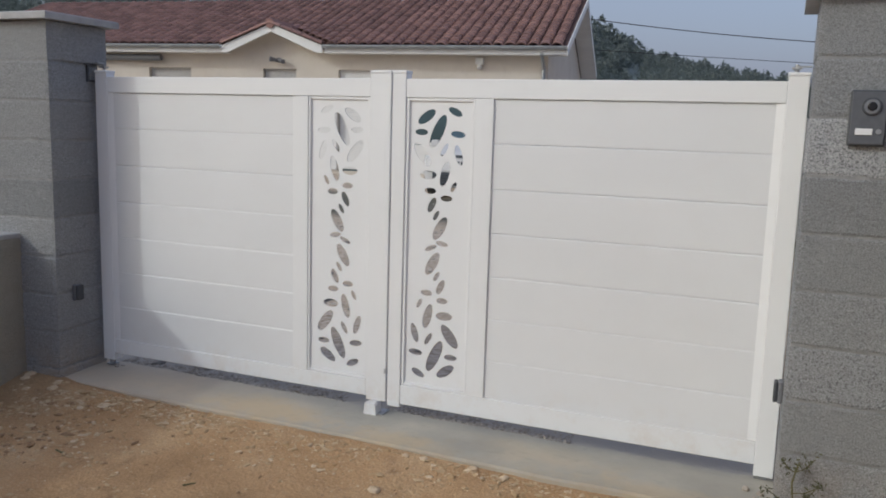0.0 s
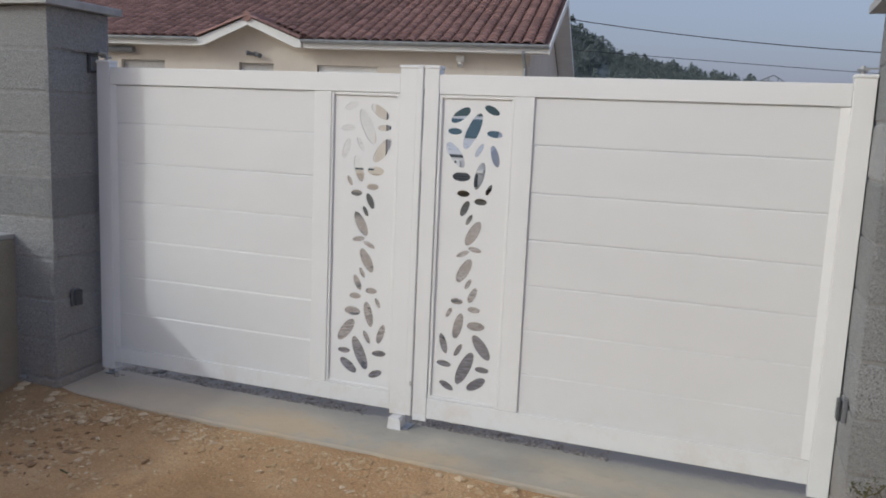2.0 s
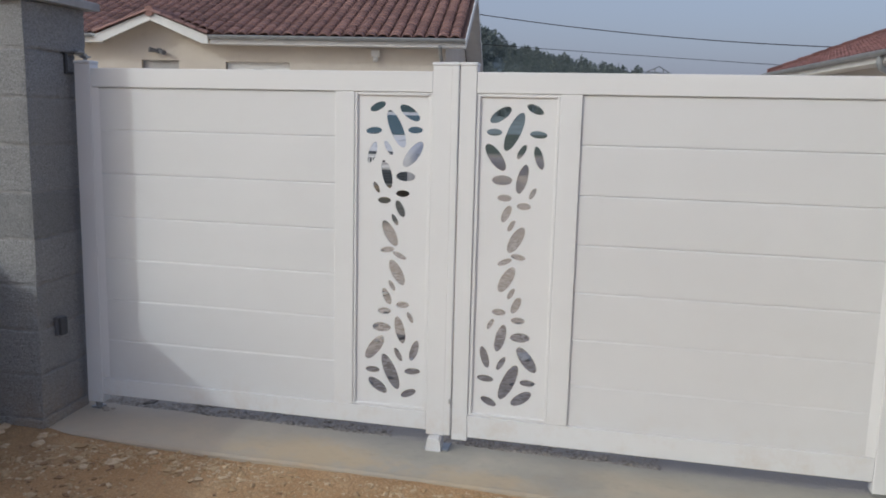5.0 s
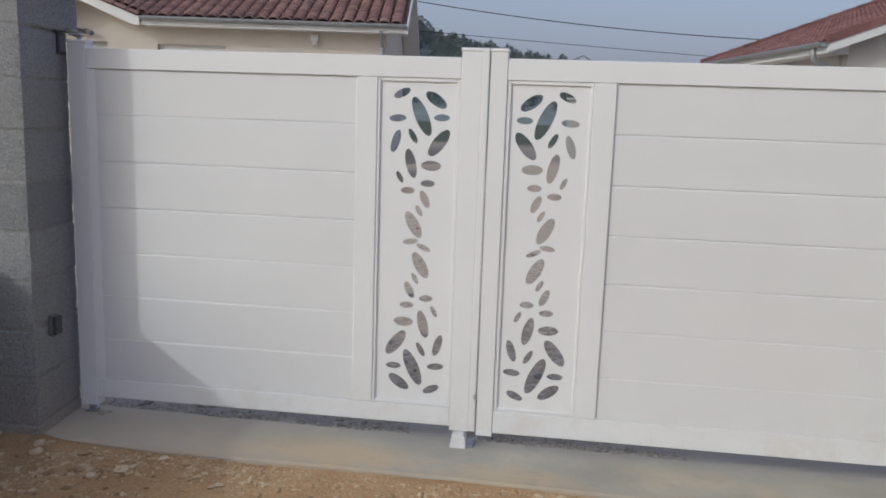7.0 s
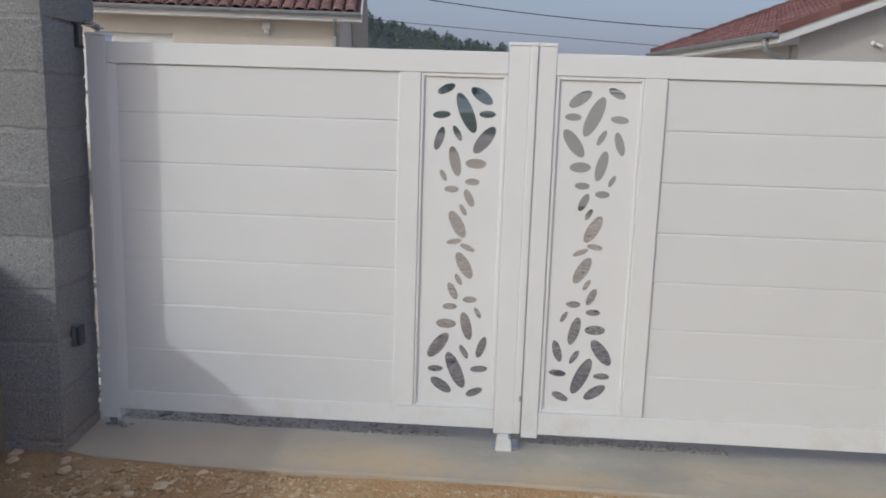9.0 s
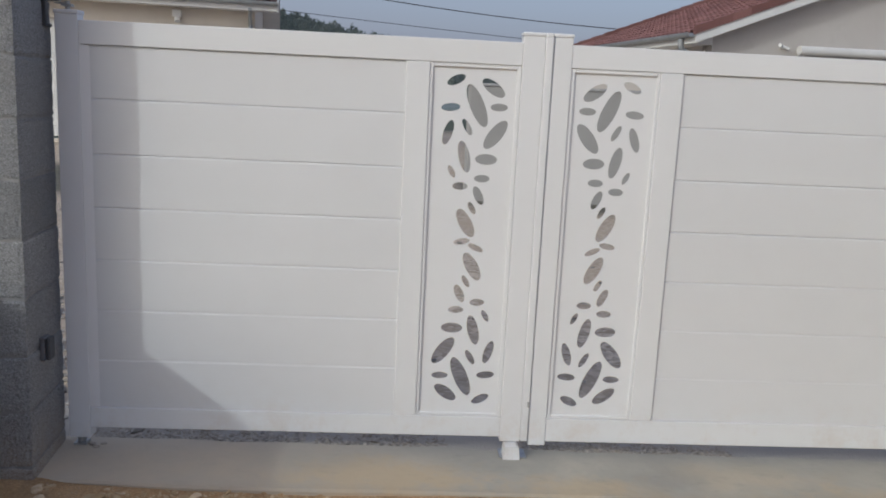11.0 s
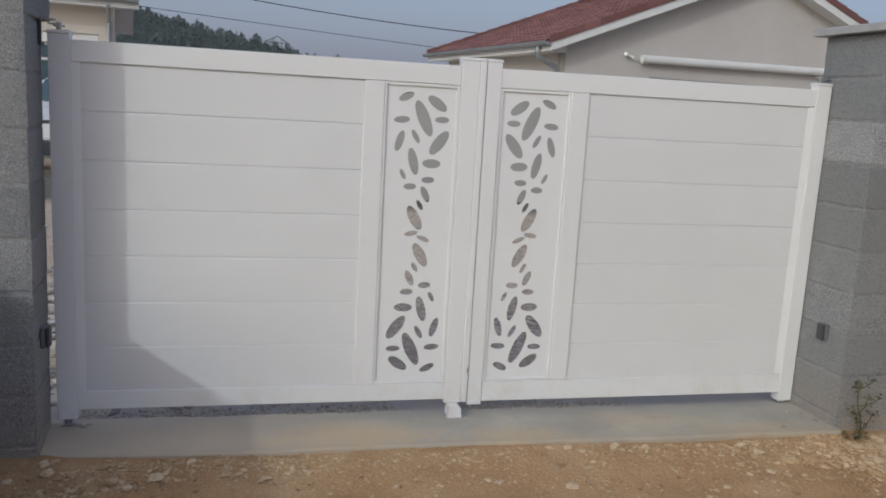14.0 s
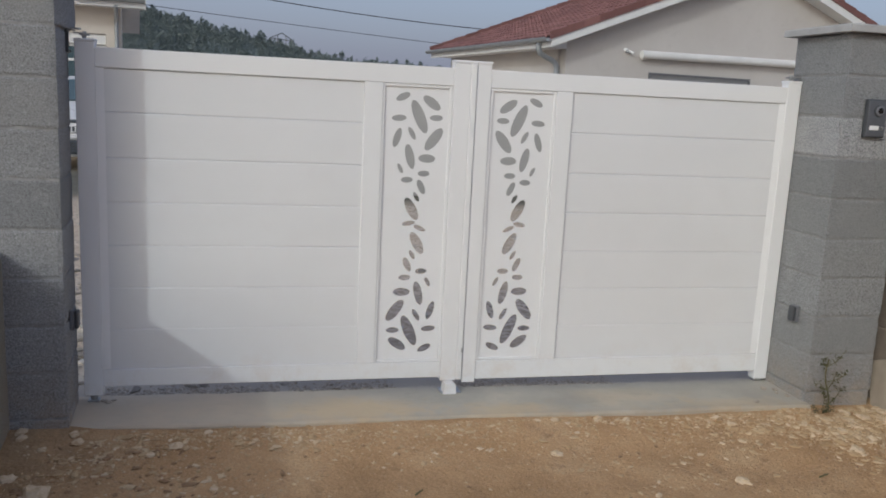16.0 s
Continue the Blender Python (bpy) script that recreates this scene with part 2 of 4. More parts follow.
WHITE = white_paint("white_powder_coat", (0.765, 0.77, 0.775), (0.795, 0.8, 0.805))
PLANK_WHITE = white_paint("white_plank_coat", (0.715, 0.722, 0.73), (0.745, 0.752, 0.76))
GREY_BLOCK = block_concrete("grey_concrete_block", (0.33, 0.338, 0.347), (0.4, 0.406, 0.412), (0.1, 0.1, 0.105))
TAN_BLOCK = block_concrete("brown_concrete_block", (0.2, 0.168, 0.14), (0.245, 0.208, 0.172), (0.14, 0.115, 0.09), 0.4)
OLD_CONCRETE = block_concrete("stained_concrete", (0.31, 0.29, 0.24), (0.36, 0.34, 0.285), (0.1, 0.09, 0.07), 0.45)
MORTAR = plain("grey_mortar", (0.27, 0.27, 0.27), 0.95, 0, 0.2, 30, 0.3)
TAN_MORTAR = plain("tan_mortar", (0.4, 0.35, 0.29), 0.95, 0, 0.2, 30, 0.3)
CRUST = plain("dark_crust", (0.4, 0.355, 0.3), 0.95, 0, 0.4, 60, 0.4)
CLOD = plain("dark_clay_clod", (0.3, 0.19, 0.105), 0.95, 0, 0.3, 50, 0.4)
CAP = plain("cast_concrete_cap", (0.38, 0.38, 0.38), 0.85, 0, 0.16, 9, 0.25)
SLAB = slab_concrete()
GROUND = ground_mat()
STONE = stone_mat("limestone_rubble", (0.42, 0.29, 0.16), (0.53, 0.395, 0.24), (0.66, 0.53, 0.37), (0.4, 0.265, 0.135))
YARD_STONE = stone_mat("grey_yard_stone", (0.16, 0.15, 0.14), (0.36, 0.33, 0.29), (0.6, 0.57, 0.52), (0.2, 0.18, 0.15))
CREAM = render_wall("cream_render", (0.59, 0.54, 0.475), (0.66, 0.612, 0.545))
PALE = render_wall("pale_render", (0.52, 0.495, 0.47), (0.57, 0.545, 0.52))
YARD_WALL = render_wall("grey_render", (0.33, 0.325, 0.315), (0.4, 0.395, 0.38))
TILE_BROWN = tile_mat("weathered_clay_tile", (0.21, 0.125, 0.112), (0.265, 0.158, 0.138), (0.325, 0.198, 0.172))
TILE_RED = tile_mat("red_clay_tile", (0.185, 0.092, 0.084), (0.23, 0.115, 0.105), (0.285, 0.148, 0.135))
ROOFING = plain("dark_roof_underlay", (0.1, 0.055, 0.045), 0.95)
FASCIA = plain("white_fascia_board", (0.74, 0.74, 0.73), 0.5, 0, 0.05, 3)
ZINC = plain("zinc_gutter", (0.33, 0.35, 0.37), 0.45, 0.35, 0.15, 5)
SHUTTER = plain("grey_roller_shutter", (0.43, 0.42, 0.41), 0.5, 0, 0.06, 4)
DARK_SHUTTER = plain("slate_grey_shutter", (0.24, 0.24, 0.245), 0.5, 0, 0.06, 4)
DARK = plain("dark_grey_plastic", (0.055, 0.06, 0.068), 0.45, 0, 0.1, 40)
SLATE = plain("slate_grey_plastic", (0.1, 0.105, 0.118), 0.42, 0, 0.1, 40)
MIDGREY = plain("grey_plastic", (0.16, 0.165, 0.18), 0.45, 0, 0.1, 40)
LENS = plain("black_lens", (0.01, 0.01, 0.012), 0.08, 0, 0.1, 20)
PAPER = plain("white_name_plate", (0.75, 0.75, 0.75), 0.5, 0, 0.03, 40)
STEEL = plain("galvanised_steel", (0.42, 0.43, 0.44), 0.4, 0.8, 0.15, 25)
GLASS = glass_mat()
BLACK = plain("black_cable", (0.02, 0.02, 0.022), 0.6)
BOARD = plain("pale_stone_board", (0.34, 0.29, 0.23), 0.9, 0, 0.12, 9, 0.3)
# aerial haze is painted into this foliage: paler and bluer than real leaves
HAZED_WOODS = leaf_mat("hazed_woodland_foliage", (0.24, 0.275, 0.265), (0.27, 0.305, 0.285))
WEED = leaf_mat("weed_leaf", (0.11, 0.115, 0.065), (0.19, 0.185, 0.115))
STEM = plain("weed_stem", (0.12, 0.11, 0.05), 0.8)
# soil tinted to match the far foliage, distance haze included in the colour
HAZED_HILL = plain("hazed_hill_soil", (0.18, 0.215, 0.21), 0.95, 0, 0.2, 0.3)
CAR_WHITE = plain("white_car_paint", (0.56, 0.56, 0.57), 0.32, 0, 0.03, 3)
RUBBER = plain("black_rubber", (0.025, 0.025, 0.027), 0.8, 0, 0.2, 30)
TRIM = plain("black_car_trim", (0.055, 0.065, 0.08), 0.4, 0, 0.15, 20)
LAMP_GLASS = plain("clear_headlight", (0.45, 0.47, 0.5), 0.12, 0.2, 0.2, 18)


# ---- building helpers ----
def mesh_from(bm, name):
    me = bpy.data.meshes.new(name)
    bmesh.ops.recalc_face_normals(bm, faces=bm.faces)
    bm.to_mesh(me)
    bm.free()
    return me


def part(name, bm, material, parent=None, label="", m=None, smooth=False):
    """Links a bmesh, or a mesh, as one mesh object under a thing or part."""
    me = bm if isinstance(bm, bpy.types.Mesh) else mesh_from(bm, name)
    if not me.materials:
        me.materials.append(material)
    if smooth:
        me.polygons.foreach_set("use_smooth", [True] * len(me.polygons))
    ob = new(name, me)
    if parent is not None:
        ob.parent = parent
    if m is not None:
        ob.matrix_basis = m
    return tagged(ob, label)


def thing(name, label, category, m=None, group="", kind=""):
    ob = new(name)
    ob.empty_display_size = 0.1
    if m is not None:
        ob.matrix_basis = m
    return tagged(ob, label, category, group, kind)


def box(x0, x1, y0, y1, z0, z1, bevel=0.0, seg=1, bm=None):
    own = bm is None
    bm = bm or bmesh.new()
    r = bmesh.ops.create_cube(bm, size=1)
    for v in r["verts"]:
        v.co = Vector((x0 + (v.co.x + 0.5) * (x1 - x0), y0 + (v.co.y + 0.5) * (y1 - y0), z0 + (v.co.z + 0.5) * (z1 - z0)))
    if bevel and own:
        bmesh.ops.bevel(bm, geom=bm.edges[:], offset=bevel, segments=seg, affect="EDGES", profile=0.5)
    return bm


def rod(a, b, r0, r1=None, sides=10, bm=None):
    bm = bm or bmesh.new()
    a, b = Vector(a), Vector(b)
    d = b - a
    m = Matrix.Translation((a + b) / 2) @ d.to_track_quat("Z", "Y").to_matrix().to_4x4()
    bmesh.ops.create_cone(bm, cap_ends=True, segments=sides, radius1=r0, radius2=r0 if r1 is None else r1, depth=d.length, matrix=m)
    return bm


def prism(points, y0, y1, bm=None):
    """A polygon of (x, z) points, extruded from y0 to y1."""
    bm = bm or bmesh.new()
    a = [bm.verts.new((x, y0, z)) for x, z in points]
    b = [bm.verts.new((x, y1, z)) for x, z in points]
    bm.faces.new(a)
    bm.faces.new(b[::-1])
    for i in range(len(a)):
        j = (i + 1) % len(a)
        bm.faces.new((a[j], a[i], b[i], b[j]))
    return bm


# ---- ground, one sheet ----
def steps(lo, hi, fine, far, grow=1.25):
    """Grid lines: fine steps from lo to hi, growing outwards to +-far."""
    mid = list(np.arange(lo, hi + fine / 2, fine))
    out, s = [], fine
    x = hi
    while x < far:
        s *= grow
        x += s
        out.append(x)
    back, s, x = [], fine, lo
    while x > -far:
        s *= grow
        x -= s
        back.append(x)
    return back[::-1] + mid + out


def slab_back(x):
    """The ragged rear edge of the threshold slab."""
    return 0.088 - 0.02 * (x + 1.34) + noise.noise(Vector((x * 5, 3, 5))) * 0.02


def ground_height(x, y):
    if y > slab_back(x) - 0.03:
        n = noise.noise(Vector((x * 0.8, y * 0.8, 3))) * 0.02 + noise.noise(Vector((x * 6, y * 6, 1))) * 0.012
        return -0.03 + n * (1 if y < 40 else 0)
    if y > -0.25 and -1.4 < x < 2.3:
        return -0.09
    n = noise.noise(Vector((x * 1.1, y * 1.1, 0))) * 0.03 + noise.noise(Vector((x * 5, y * 5, 7))) * 0.012 + noise.noise(Vector((x * 17, y * 17, 2))) * 0.006
    bank = -0.022 * max(0, 1 - abs(x - 2.5) / 0.4) + 0.035 * max(0, 1 - abs(x + 1.65) / 0.5)
    near = max(0.0, 1 - max(0.0, -0.3 - y) / 0.35)
    return -0.016 + 0.005 * near + n * (1 - 0.6 * near) + bank * near - 0.045 * (1 - near)


gx, gy = steps(-2.4, 3.6, 0.035, 900), steps(-2.2, 0.6, 0.035, 900)
gv = [(x, y, ground_height(x, y)) for y in gy for x in gx]
nx = len(gx)
gf = [(j * nx + i, j * nx + i + 1, (j + 1) * nx + i + 1, (j + 1) * nx + i) for j in range(len(gy) - 1) for i in range(nx - 1)]
me = bpy.data.meshes.new("ground")
me.from_pydata(gv, [], gf)
me.materials.append(GROUND)
me.polygons.foreach_set("use_smooth", [True] * len(me.polygons))
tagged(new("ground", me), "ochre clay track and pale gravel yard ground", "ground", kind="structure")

# concrete threshold under the gate, its front edge running slightly askew
bm = bmesh.new()
cuts = 36
rows_v = []
for i in range(cuts + 1):
    s = i / cuts
    x = -1.42 + 3.62 * s
    yf = float(np.interp(x, (-1.42, -1.3, -0.62, 0.3, 1.1, 2.2), (-0.272, -0.284, -0.321, -0.324, -0.35, -0.366))) + noise.noise(Vector((x * 4, 0, 5))) * 0.006
    yb = slab_back(x)
    zt = noise.noise(Vector((x * 2, 1, 1))) * 0.004
    rows_v.append([bm.verts.new(p) for p in ((x, yf, -0.12), (x, yf, zt - 0.008), (x, yf + 0.008, zt), (x, -0.05, zt + 0.002), (x, yb, zt), (x, yb, -0.12))])
for a, b in zip(rows_v, rows_v[1:]):
    for k in range(5):
        bm.faces.new((a[k], b[k], b[k + 1], a[k + 1]))
bm.faces.new(rows_v[0])
bm.faces.new(rows_v[-1][::-1])
tagged(part("threshold_slab", bm, SLAB), "stained pale concrete threshold slab under the gate", "threshold", kind="structure")


# ---- the gate ----
MID = 0.4245          # where the two leaves meet
UPPER = [            # ellipse: centre x, z, half length, half width, tilt
    (0.098, 1.446, 0.036, 0.016, 25), (0.236, 1.422, 0.050, 0.022, -35), (0.179, 1.356, 0.083, 0.027, -66),
    (0.082, 1.347, 0.035, 0.0145, 5), (0.260, 1.353, 0.032, 0.014, 1), (0.076, 1.255, 0.047, 0.017, 73),
    (0.146, 1.277, 0.033, 0.012, -60), (0.252, 1.253, 0.064, 0.0255, 53), (0.140, 1.168, 0.060, 0.021, -76),
    (0.222, 1.161, 0.041, 0.020, -1), (0.096, 1.111, 0.025, 0.010, -62), (0.210, 1.089, 0.029, 0.014, 1),
    (0.130, 1.058, 0.0285, 0.014, 1), (0.200, 1.025, 0.0375, 0.016, -65), (0.178, 0.977, 0.0255, 0.0105, -60),
    (0.157, 0.919, 0.060, 0.024, -61), (0.146, 0.849, 0.031, 0.0118, 10),
]
CENTRE = (0.1735, 0.836)
LEAF_HOLES = UPPER + [(2 * CENTRE[0] - x, 2 * CENTRE[1] - z, a, b, t) for x, z, a, b, t in UPPER]
LEAF_HOLES[-1] = (0.200, 0.826, 0.032, 0.0112, -24)


def pierced_panel(x0, x1, z0, z1, y0, y1, holes):
    """A sheet with elliptical holes cut through it."""
    bm = bmesh.new()
    loops = [[(x0, z0), (x1, z0), (x1, z1), (x0, z1)]]
    for cx, cz, a, b, tilt in holes:
        c, s = math.cos(radians(tilt)), math.sin(radians(tilt))
        loops.append([(cx + a * math.cos(k) * c - b * math.sin(k) * s, cz + a * math.cos(k) * s + b * math.sin(k) * c)
                      for k in (2 * math.pi * i / 28 for i in range(28))])
    edges = []
    for lp in loops:
        vs = [bm.verts.new((x, y0, z)) for x, z in lp]
        edges += [bm.edges.new((vs[i], vs[(i + 1) % len(vs)])) for i in range(len(vs))]
    bmesh.ops.triangle_fill(bm, use_beauty=True, use_dissolve=False, edges=edges, normal=(0, -1, 0))
    r = bmesh.ops.extrude_face_region(bm, geom=bm.faces[:])
    for v in (g for g in r["geom"] if isinstance(g, bmesh.types.BMVert)):
        v.co.y = y1
    return bm


def post_cap(x0, x1, y0, y1, z0, bm_bevel=0.003):
    bm = box(x0 - 0.003, x1 + 0.003, y0 - 0.003, y1 + 0.003, z0, z0 + 0.014, bm_bevel)
    return bm


def plank(x0, x1, z0, z1):
    """A hollow-section plank: broad chamfer on its upper front edge, small one below."""
    prof = [(0.012, z0 + 0.0008), (0.0126, z0), (0.045, z0), (0.045, z1), (0.016, z1), (0.012, z1 - 0.0068)]
    bm = bmesh.new()
    a, b = [[bm.verts.new((x, y, z)) for y, z in prof] for x in (x0, x1)]
    bm.faces.new(a)
    bm.faces.new(b[::-1])
    for i in range(len(a)):
        j = (i + 1) % len(a)
        bm.faces.new((a[j], a[i], b[i], b[j]))
    return bm


def gate_leaf(mirror):
    """One leaf: stiles, rails, seven planks, a mullion and a pierced panel."""
    leaf = thing("gate_leaf", "white aluminium gate leaf with planks and a leaf-pierced panel", "gate", group="leaves of the driveway gate")
    sx = (lambda x: 2 * MID - x) if mirror else (lambda x: x)

    def bar(name, x0, x1, y0, y1, z0, z1, bevel=0.003, label=""):
        a, b = sorted((sx(x0), sx(x1)))
        return part(name, box(a, b, y0, y1, z0, z1, bevel, 2), WHITE, leaf, label)

    meet = 0.414 if not mirror else 0.4015
    h0, h1 = (-1.322, -1.242) if not mirror else (-1.334, -1.258)
    drop = 0.004 if not mirror else 0.013
    hinge = bar("hinge_stile", h0, h1, 0.0, 0.06, 0.035 if not mirror else 0.014, 1.608)
    part("post_cap", post_cap(*sorted((sx(h0), sx(h1))), 0.0, 0.06, 1.608), WHITE, hinge)
    post = bar("meeting_stile", 0.334, meet, 0.0, 0.06, 0.058 if not mirror else 0.045, 1.612)
    part("post_cap", post_cap(*sorted((sx(0.334), sx(meet))), 0.0, 0.06, 1.612), WHITE, post)
    bar("top_rail", h1 + 0.0005, 0.3335, 0.002, 0.055, 1.506, 1.589)
    bar("bottom_rail", h1 + 0.0005, 0.3335, 0.002, 0.055, 0.083 - 1.7 * drop, 0.156)
    bar("mullion", -0.086, 0.0, 0.0025, 0.055, 0.1565, 1.5055)
    if not mirror:
        strip = bar("cover_strip", 0.4145, 0.4435, -0.006, 0.012, 0.062, 1.612, 0.004)
        part("post_cap", box(0.4145, 0.4435, -0.006, 0.012, 1.612, 1.626, 0.003), WHITE, strip)
        part("latch_bolt", box(0.434, 0.442, -0.012, -0.0065, 0.205, 0.228, 0.002), STEEL, strip, "small steel bolt end")
    z_joint = [1.5055, 1.324, 1.127, 0.931, 0.737, 0.544, 0.351, 0.1565]
    sag = 0.0 if not mirror else 0.006
    z_joint[1:-1] = [z - drop - sag * (1 - z) for z in z_joint[1:-1]]
    a, b = sorted((sx(h1 + 0.0005), sx(-0.0865)))
    for top, low in zip(z_joint, z_joint[1:]):
        part("plank", plank(a, b, low + 0.0006, top - 0.0006), PLANK_WHITE, leaf)
    # sloping channel that takes the plank ends beside the hinge stile, and the sill bead below them
    p, q = sx(h1 + 0.0008), sx(h1 + 0.034)
    bm = bmesh.new()
    ends = [[bm.verts.new((x, y, z)) for x, y in ((p, 0.0035), (q, 0.0108), (q, 0.0118), (p, 0.0118))] for z in (0.158, 1.5052)]
    bm.faces.new(ends[0])
    bm.faces.new(ends[1][::-1])
    for i in range(4):
        bm.faces.new((ends[0][(i + 1) % 4], ends[0][i], ends[1][i], ends[1][(i + 1) % 4]))
    part("end_channel", bm, WHITE, leaf)
    holes = [(sx(x), z, p, q, -t if mirror else t) for x, z, p, q, t in LEAF_HOLES]
    a, b = sorted((sx(0.0005), sx(0.3335)))
    part("pierced_panel", pierced_panel(a, b, 0.157, 1.505, 0.016, 0.02, holes), WHITE, leaf, "white sheet pierced with leaf-shaped holes")
    # thin beading that holds the sheet in its frame
    for name, (x0, x1, z0, z1) in {"bead": (0.0005, 0.012, 0.157, 1.505), "bead_side": (0.318, 0.333, 0.157, 1.505)}.items():
        p, q = sorted((sx(x0), sx(x1)))
        part("glazing_bead", box(p, q, 0.0065, 0.0158, z0, z1, 0.002), WHITE, leaf)
    for z0, z1 in ((0.157, 0.170), (1.491, 1.505)):
        p, q = sorted((sx(0.0122), sx(0.3178)))
        part("glazing_bead", box(p, q, 0.0067, 0.0158, z0, z1, 0.002), WHITE, leaf)
    # lower pivot and upper hinge pin
    c = sx(-1.285)
    bm = rod((c, 0.03, 0.004), (c, 0.03, 0.034 if not mirror else 0.013), 0.016, sides=14)
    box(c - 0.024, c + 0.024, 0.004, 0.05, 0.002, 0.01, bm=bm)
    part("floor_pivot", bm, STEEL, leaf, "galvanised floor pivot on a base plate")
    bm = rod((c, 0.03, 1.622), (c, 0.03, 1.652), 0.009, sides=12)
    box(c - 0.018, c + 0.018, 0.014, 0.046, 1.634, 1.642, bm=bm)
    side = -1.327 if not mirror else 2.187
    p, q = sorted((c, side))
    box(p, q, 0.02, 0.04, 1.642, 1.647, bm=bm)
    part("top_hinge", bm, STEEL, leaf, "steel hinge pin and arm")
    return leaf


gate_leaf(False)
gate_leaf(True)

# ground stop in front of the meeting stiles
stop = thing("gate_stop", "white cast gate stop fixed to the concrete threshold", "gate stop")
part("stop_body", prism([(0.345, 0.0), (0.412, 0.0), (0.408, 0.046), (0.398, 0.056), (0.352, 0.056)], -0.045, 0.02), WHITE, stop)
part("stop_plate", box(0.335, 0.44, -0.03, 0.05, 0.001, 0.008, 0.002), STEEL, stop, "steel base plate")


# ---- pillars ----
def rough_block(x0, x1, y0, y1, z0, z1, seed):
    """A block with slightly uneven faces and edges chipped here and there."""
    bm = box(x0, x1, y0, y1, z0, z1)
    bmesh.ops.subdivide_edges(bm, edges=bm.edges[:], cuts=15, use_grid_fill=True)
    lim = ((x0, x1), (y0, y1), (z0, z1))
    for v in bm.verts:
        at = Vector((v.co.x, v.co.y, v.co.z)) + Vector((seed, seed * 0.7, 0))
        sides = [(k, -1 if abs(v.co[k] - lim[k][0]) < 1e-5 else 1) for k in range(3) if min(abs(v.co[k] - lim[k][0]), abs(v.co[k] - lim[k][1])) < 1e-5]
        inward = 0.0012 * (1 + noise.noise(at * 9))
        if len(sides) > 1:
            inward += 0.0022 + 0.008 * max(0.0, noise.noise(at * 17) - 0.15) + 0.004 * max(0.0, noise.noise(at * 60))
        for k, sgn in sides:
            v.co[k] -= sgn * inward
    return bm


def pillar(label, corner, width, depth, turn, side, tones):
    """Ten courses of block with thin joints and a flat cap, turned about its inner front corner; the top course sits square."""
    p = thing("pillar", label, "pillar", Matrix.Translation((*corner, 0)), group="gate pillars")
    x0, x1 = (-width, 0.0) if side > 0 else (0.0, width)
    skew = Matrix.Rotation(radians(turn), 4, "Z")
    part("mortar_core", box(x0 + 0.0065, x1 - 0.0065, 0.0065, depth - 0.0065, -0.15, 1.655), MORTAR, p, m=skew)
    rnd = random.Random(int(corner[0] * 100))
    for k in range(10):
        z0 = -0.15 + 0.2 * k
        j = [rnd.uniform(-0.002, 0.002) for _ in range(4)]
        deep = max(depth, 0.4) if k == 9 else depth
        bm = rough_block(x0 + j[0], x1 + j[1], j[2], deep + j[3], z0 + 0.0008, z0 + 0.1992, 3.1 * k + corner[0])
        block = part("block", bm, GREY_BLOCK, p, m=skew if k < 9 else None)
        block.color = (tones[k], tones[k], tones[k], 1)
    o = 0.045
    bm = bmesh.new()
    zs = 1.85
    ring = lambda d, z: [bm.verts.new((x, y, z)) for x, y in ((x0 - d, -d), (x1 + d, -d), (x1 + d, max(depth, 0.4) + d), (x0 - d, max(depth, 0.4) + d))]
    r = [ring(o, zs), ring(o, zs + 0.03), ring(o - 0.006, zs + 0.036), ring(-0.12, zs + 0.05)]
    for a, b in zip(r, r[1:]):
        for i in range(4):
            bm.faces.new((a[i], a[(i + 1) % 4], b[(i + 1) % 4], b[i]))
    bm.faces.new(r[0][::-1])
    bm.faces.new(r[-1])
    part("cap", bm, CAP, p, "pale cast concrete pillar cap")
    return p


pillar("grey concrete block gate pillar with a flat cap, beside the low wall", (-1.327, -0.3), 0.4, 0.36, 4.5, 1,
       (0.9, 0.86, 0.8, 0.74, 0.8, 0.7, 0.8, 0.71, 0.84, 0.78))
pillar("grey concrete block gate pillar with a flat cap and an intercom", (2.187, -0.325), 0.388, 0.42, 0.0, -1,
       (0.85, 0.86, 0.7, 0.92, 0.8, 0.7, 0.69, 1.0, 0.7, 0.74))


def photocell(x, y, z, side):
    """A small safety sensor box on the inner face of a pillar."""
    t = thing("photocell", "small grey gate safety sensor on the pillar's inner face", "sensor", group="gate sensors")
    s = side
    a, b = sorted((x, x + s * 0.018))
    part("housing", box(a, b, y - 0.026, y + 0.026, z - 0.042, z + 0.042, 0.004, 2), MIDGREY, t)
    a, b = sorted((x + s * 0.0185, x + s * 0.034))
    part("cover", box(a, b, y - 0.024, y + 0.024, z - 0.04, z + 0.04, 0.006, 2), DARK, t, "glossy dark cover")


photocell(-1.336, -0.166, 0.443, 1)
photocell(2.186, -0.178, 0.434, -1)

# intercom on the front of the other pillar
ic = thing("intercom", "dark grey video intercom with lens and name plate on a pillar", "intercom")
X, Z, Y = 2.362, 1.45, -0.3275
part("housing", box(X - 0.057, X + 0.057, Y - 0.022, Y, Z - 0.092, Z + 0.092, 0.005, 2), DARK, ic)
part("face_plate", box(X - 0.052, X + 0.052, Y - 0.0255, Y - 0.0222, Z - 0.086, Z + 0.086, 0.0015), SLATE, ic)
lens = part("lens_ring", rod((X + 0.008, Y - 0.0258, Z + 0.038), (X + 0.008, Y - 0.034, Z + 0.038), 0.03, 0.027, 28), DARK, ic, smooth=False)
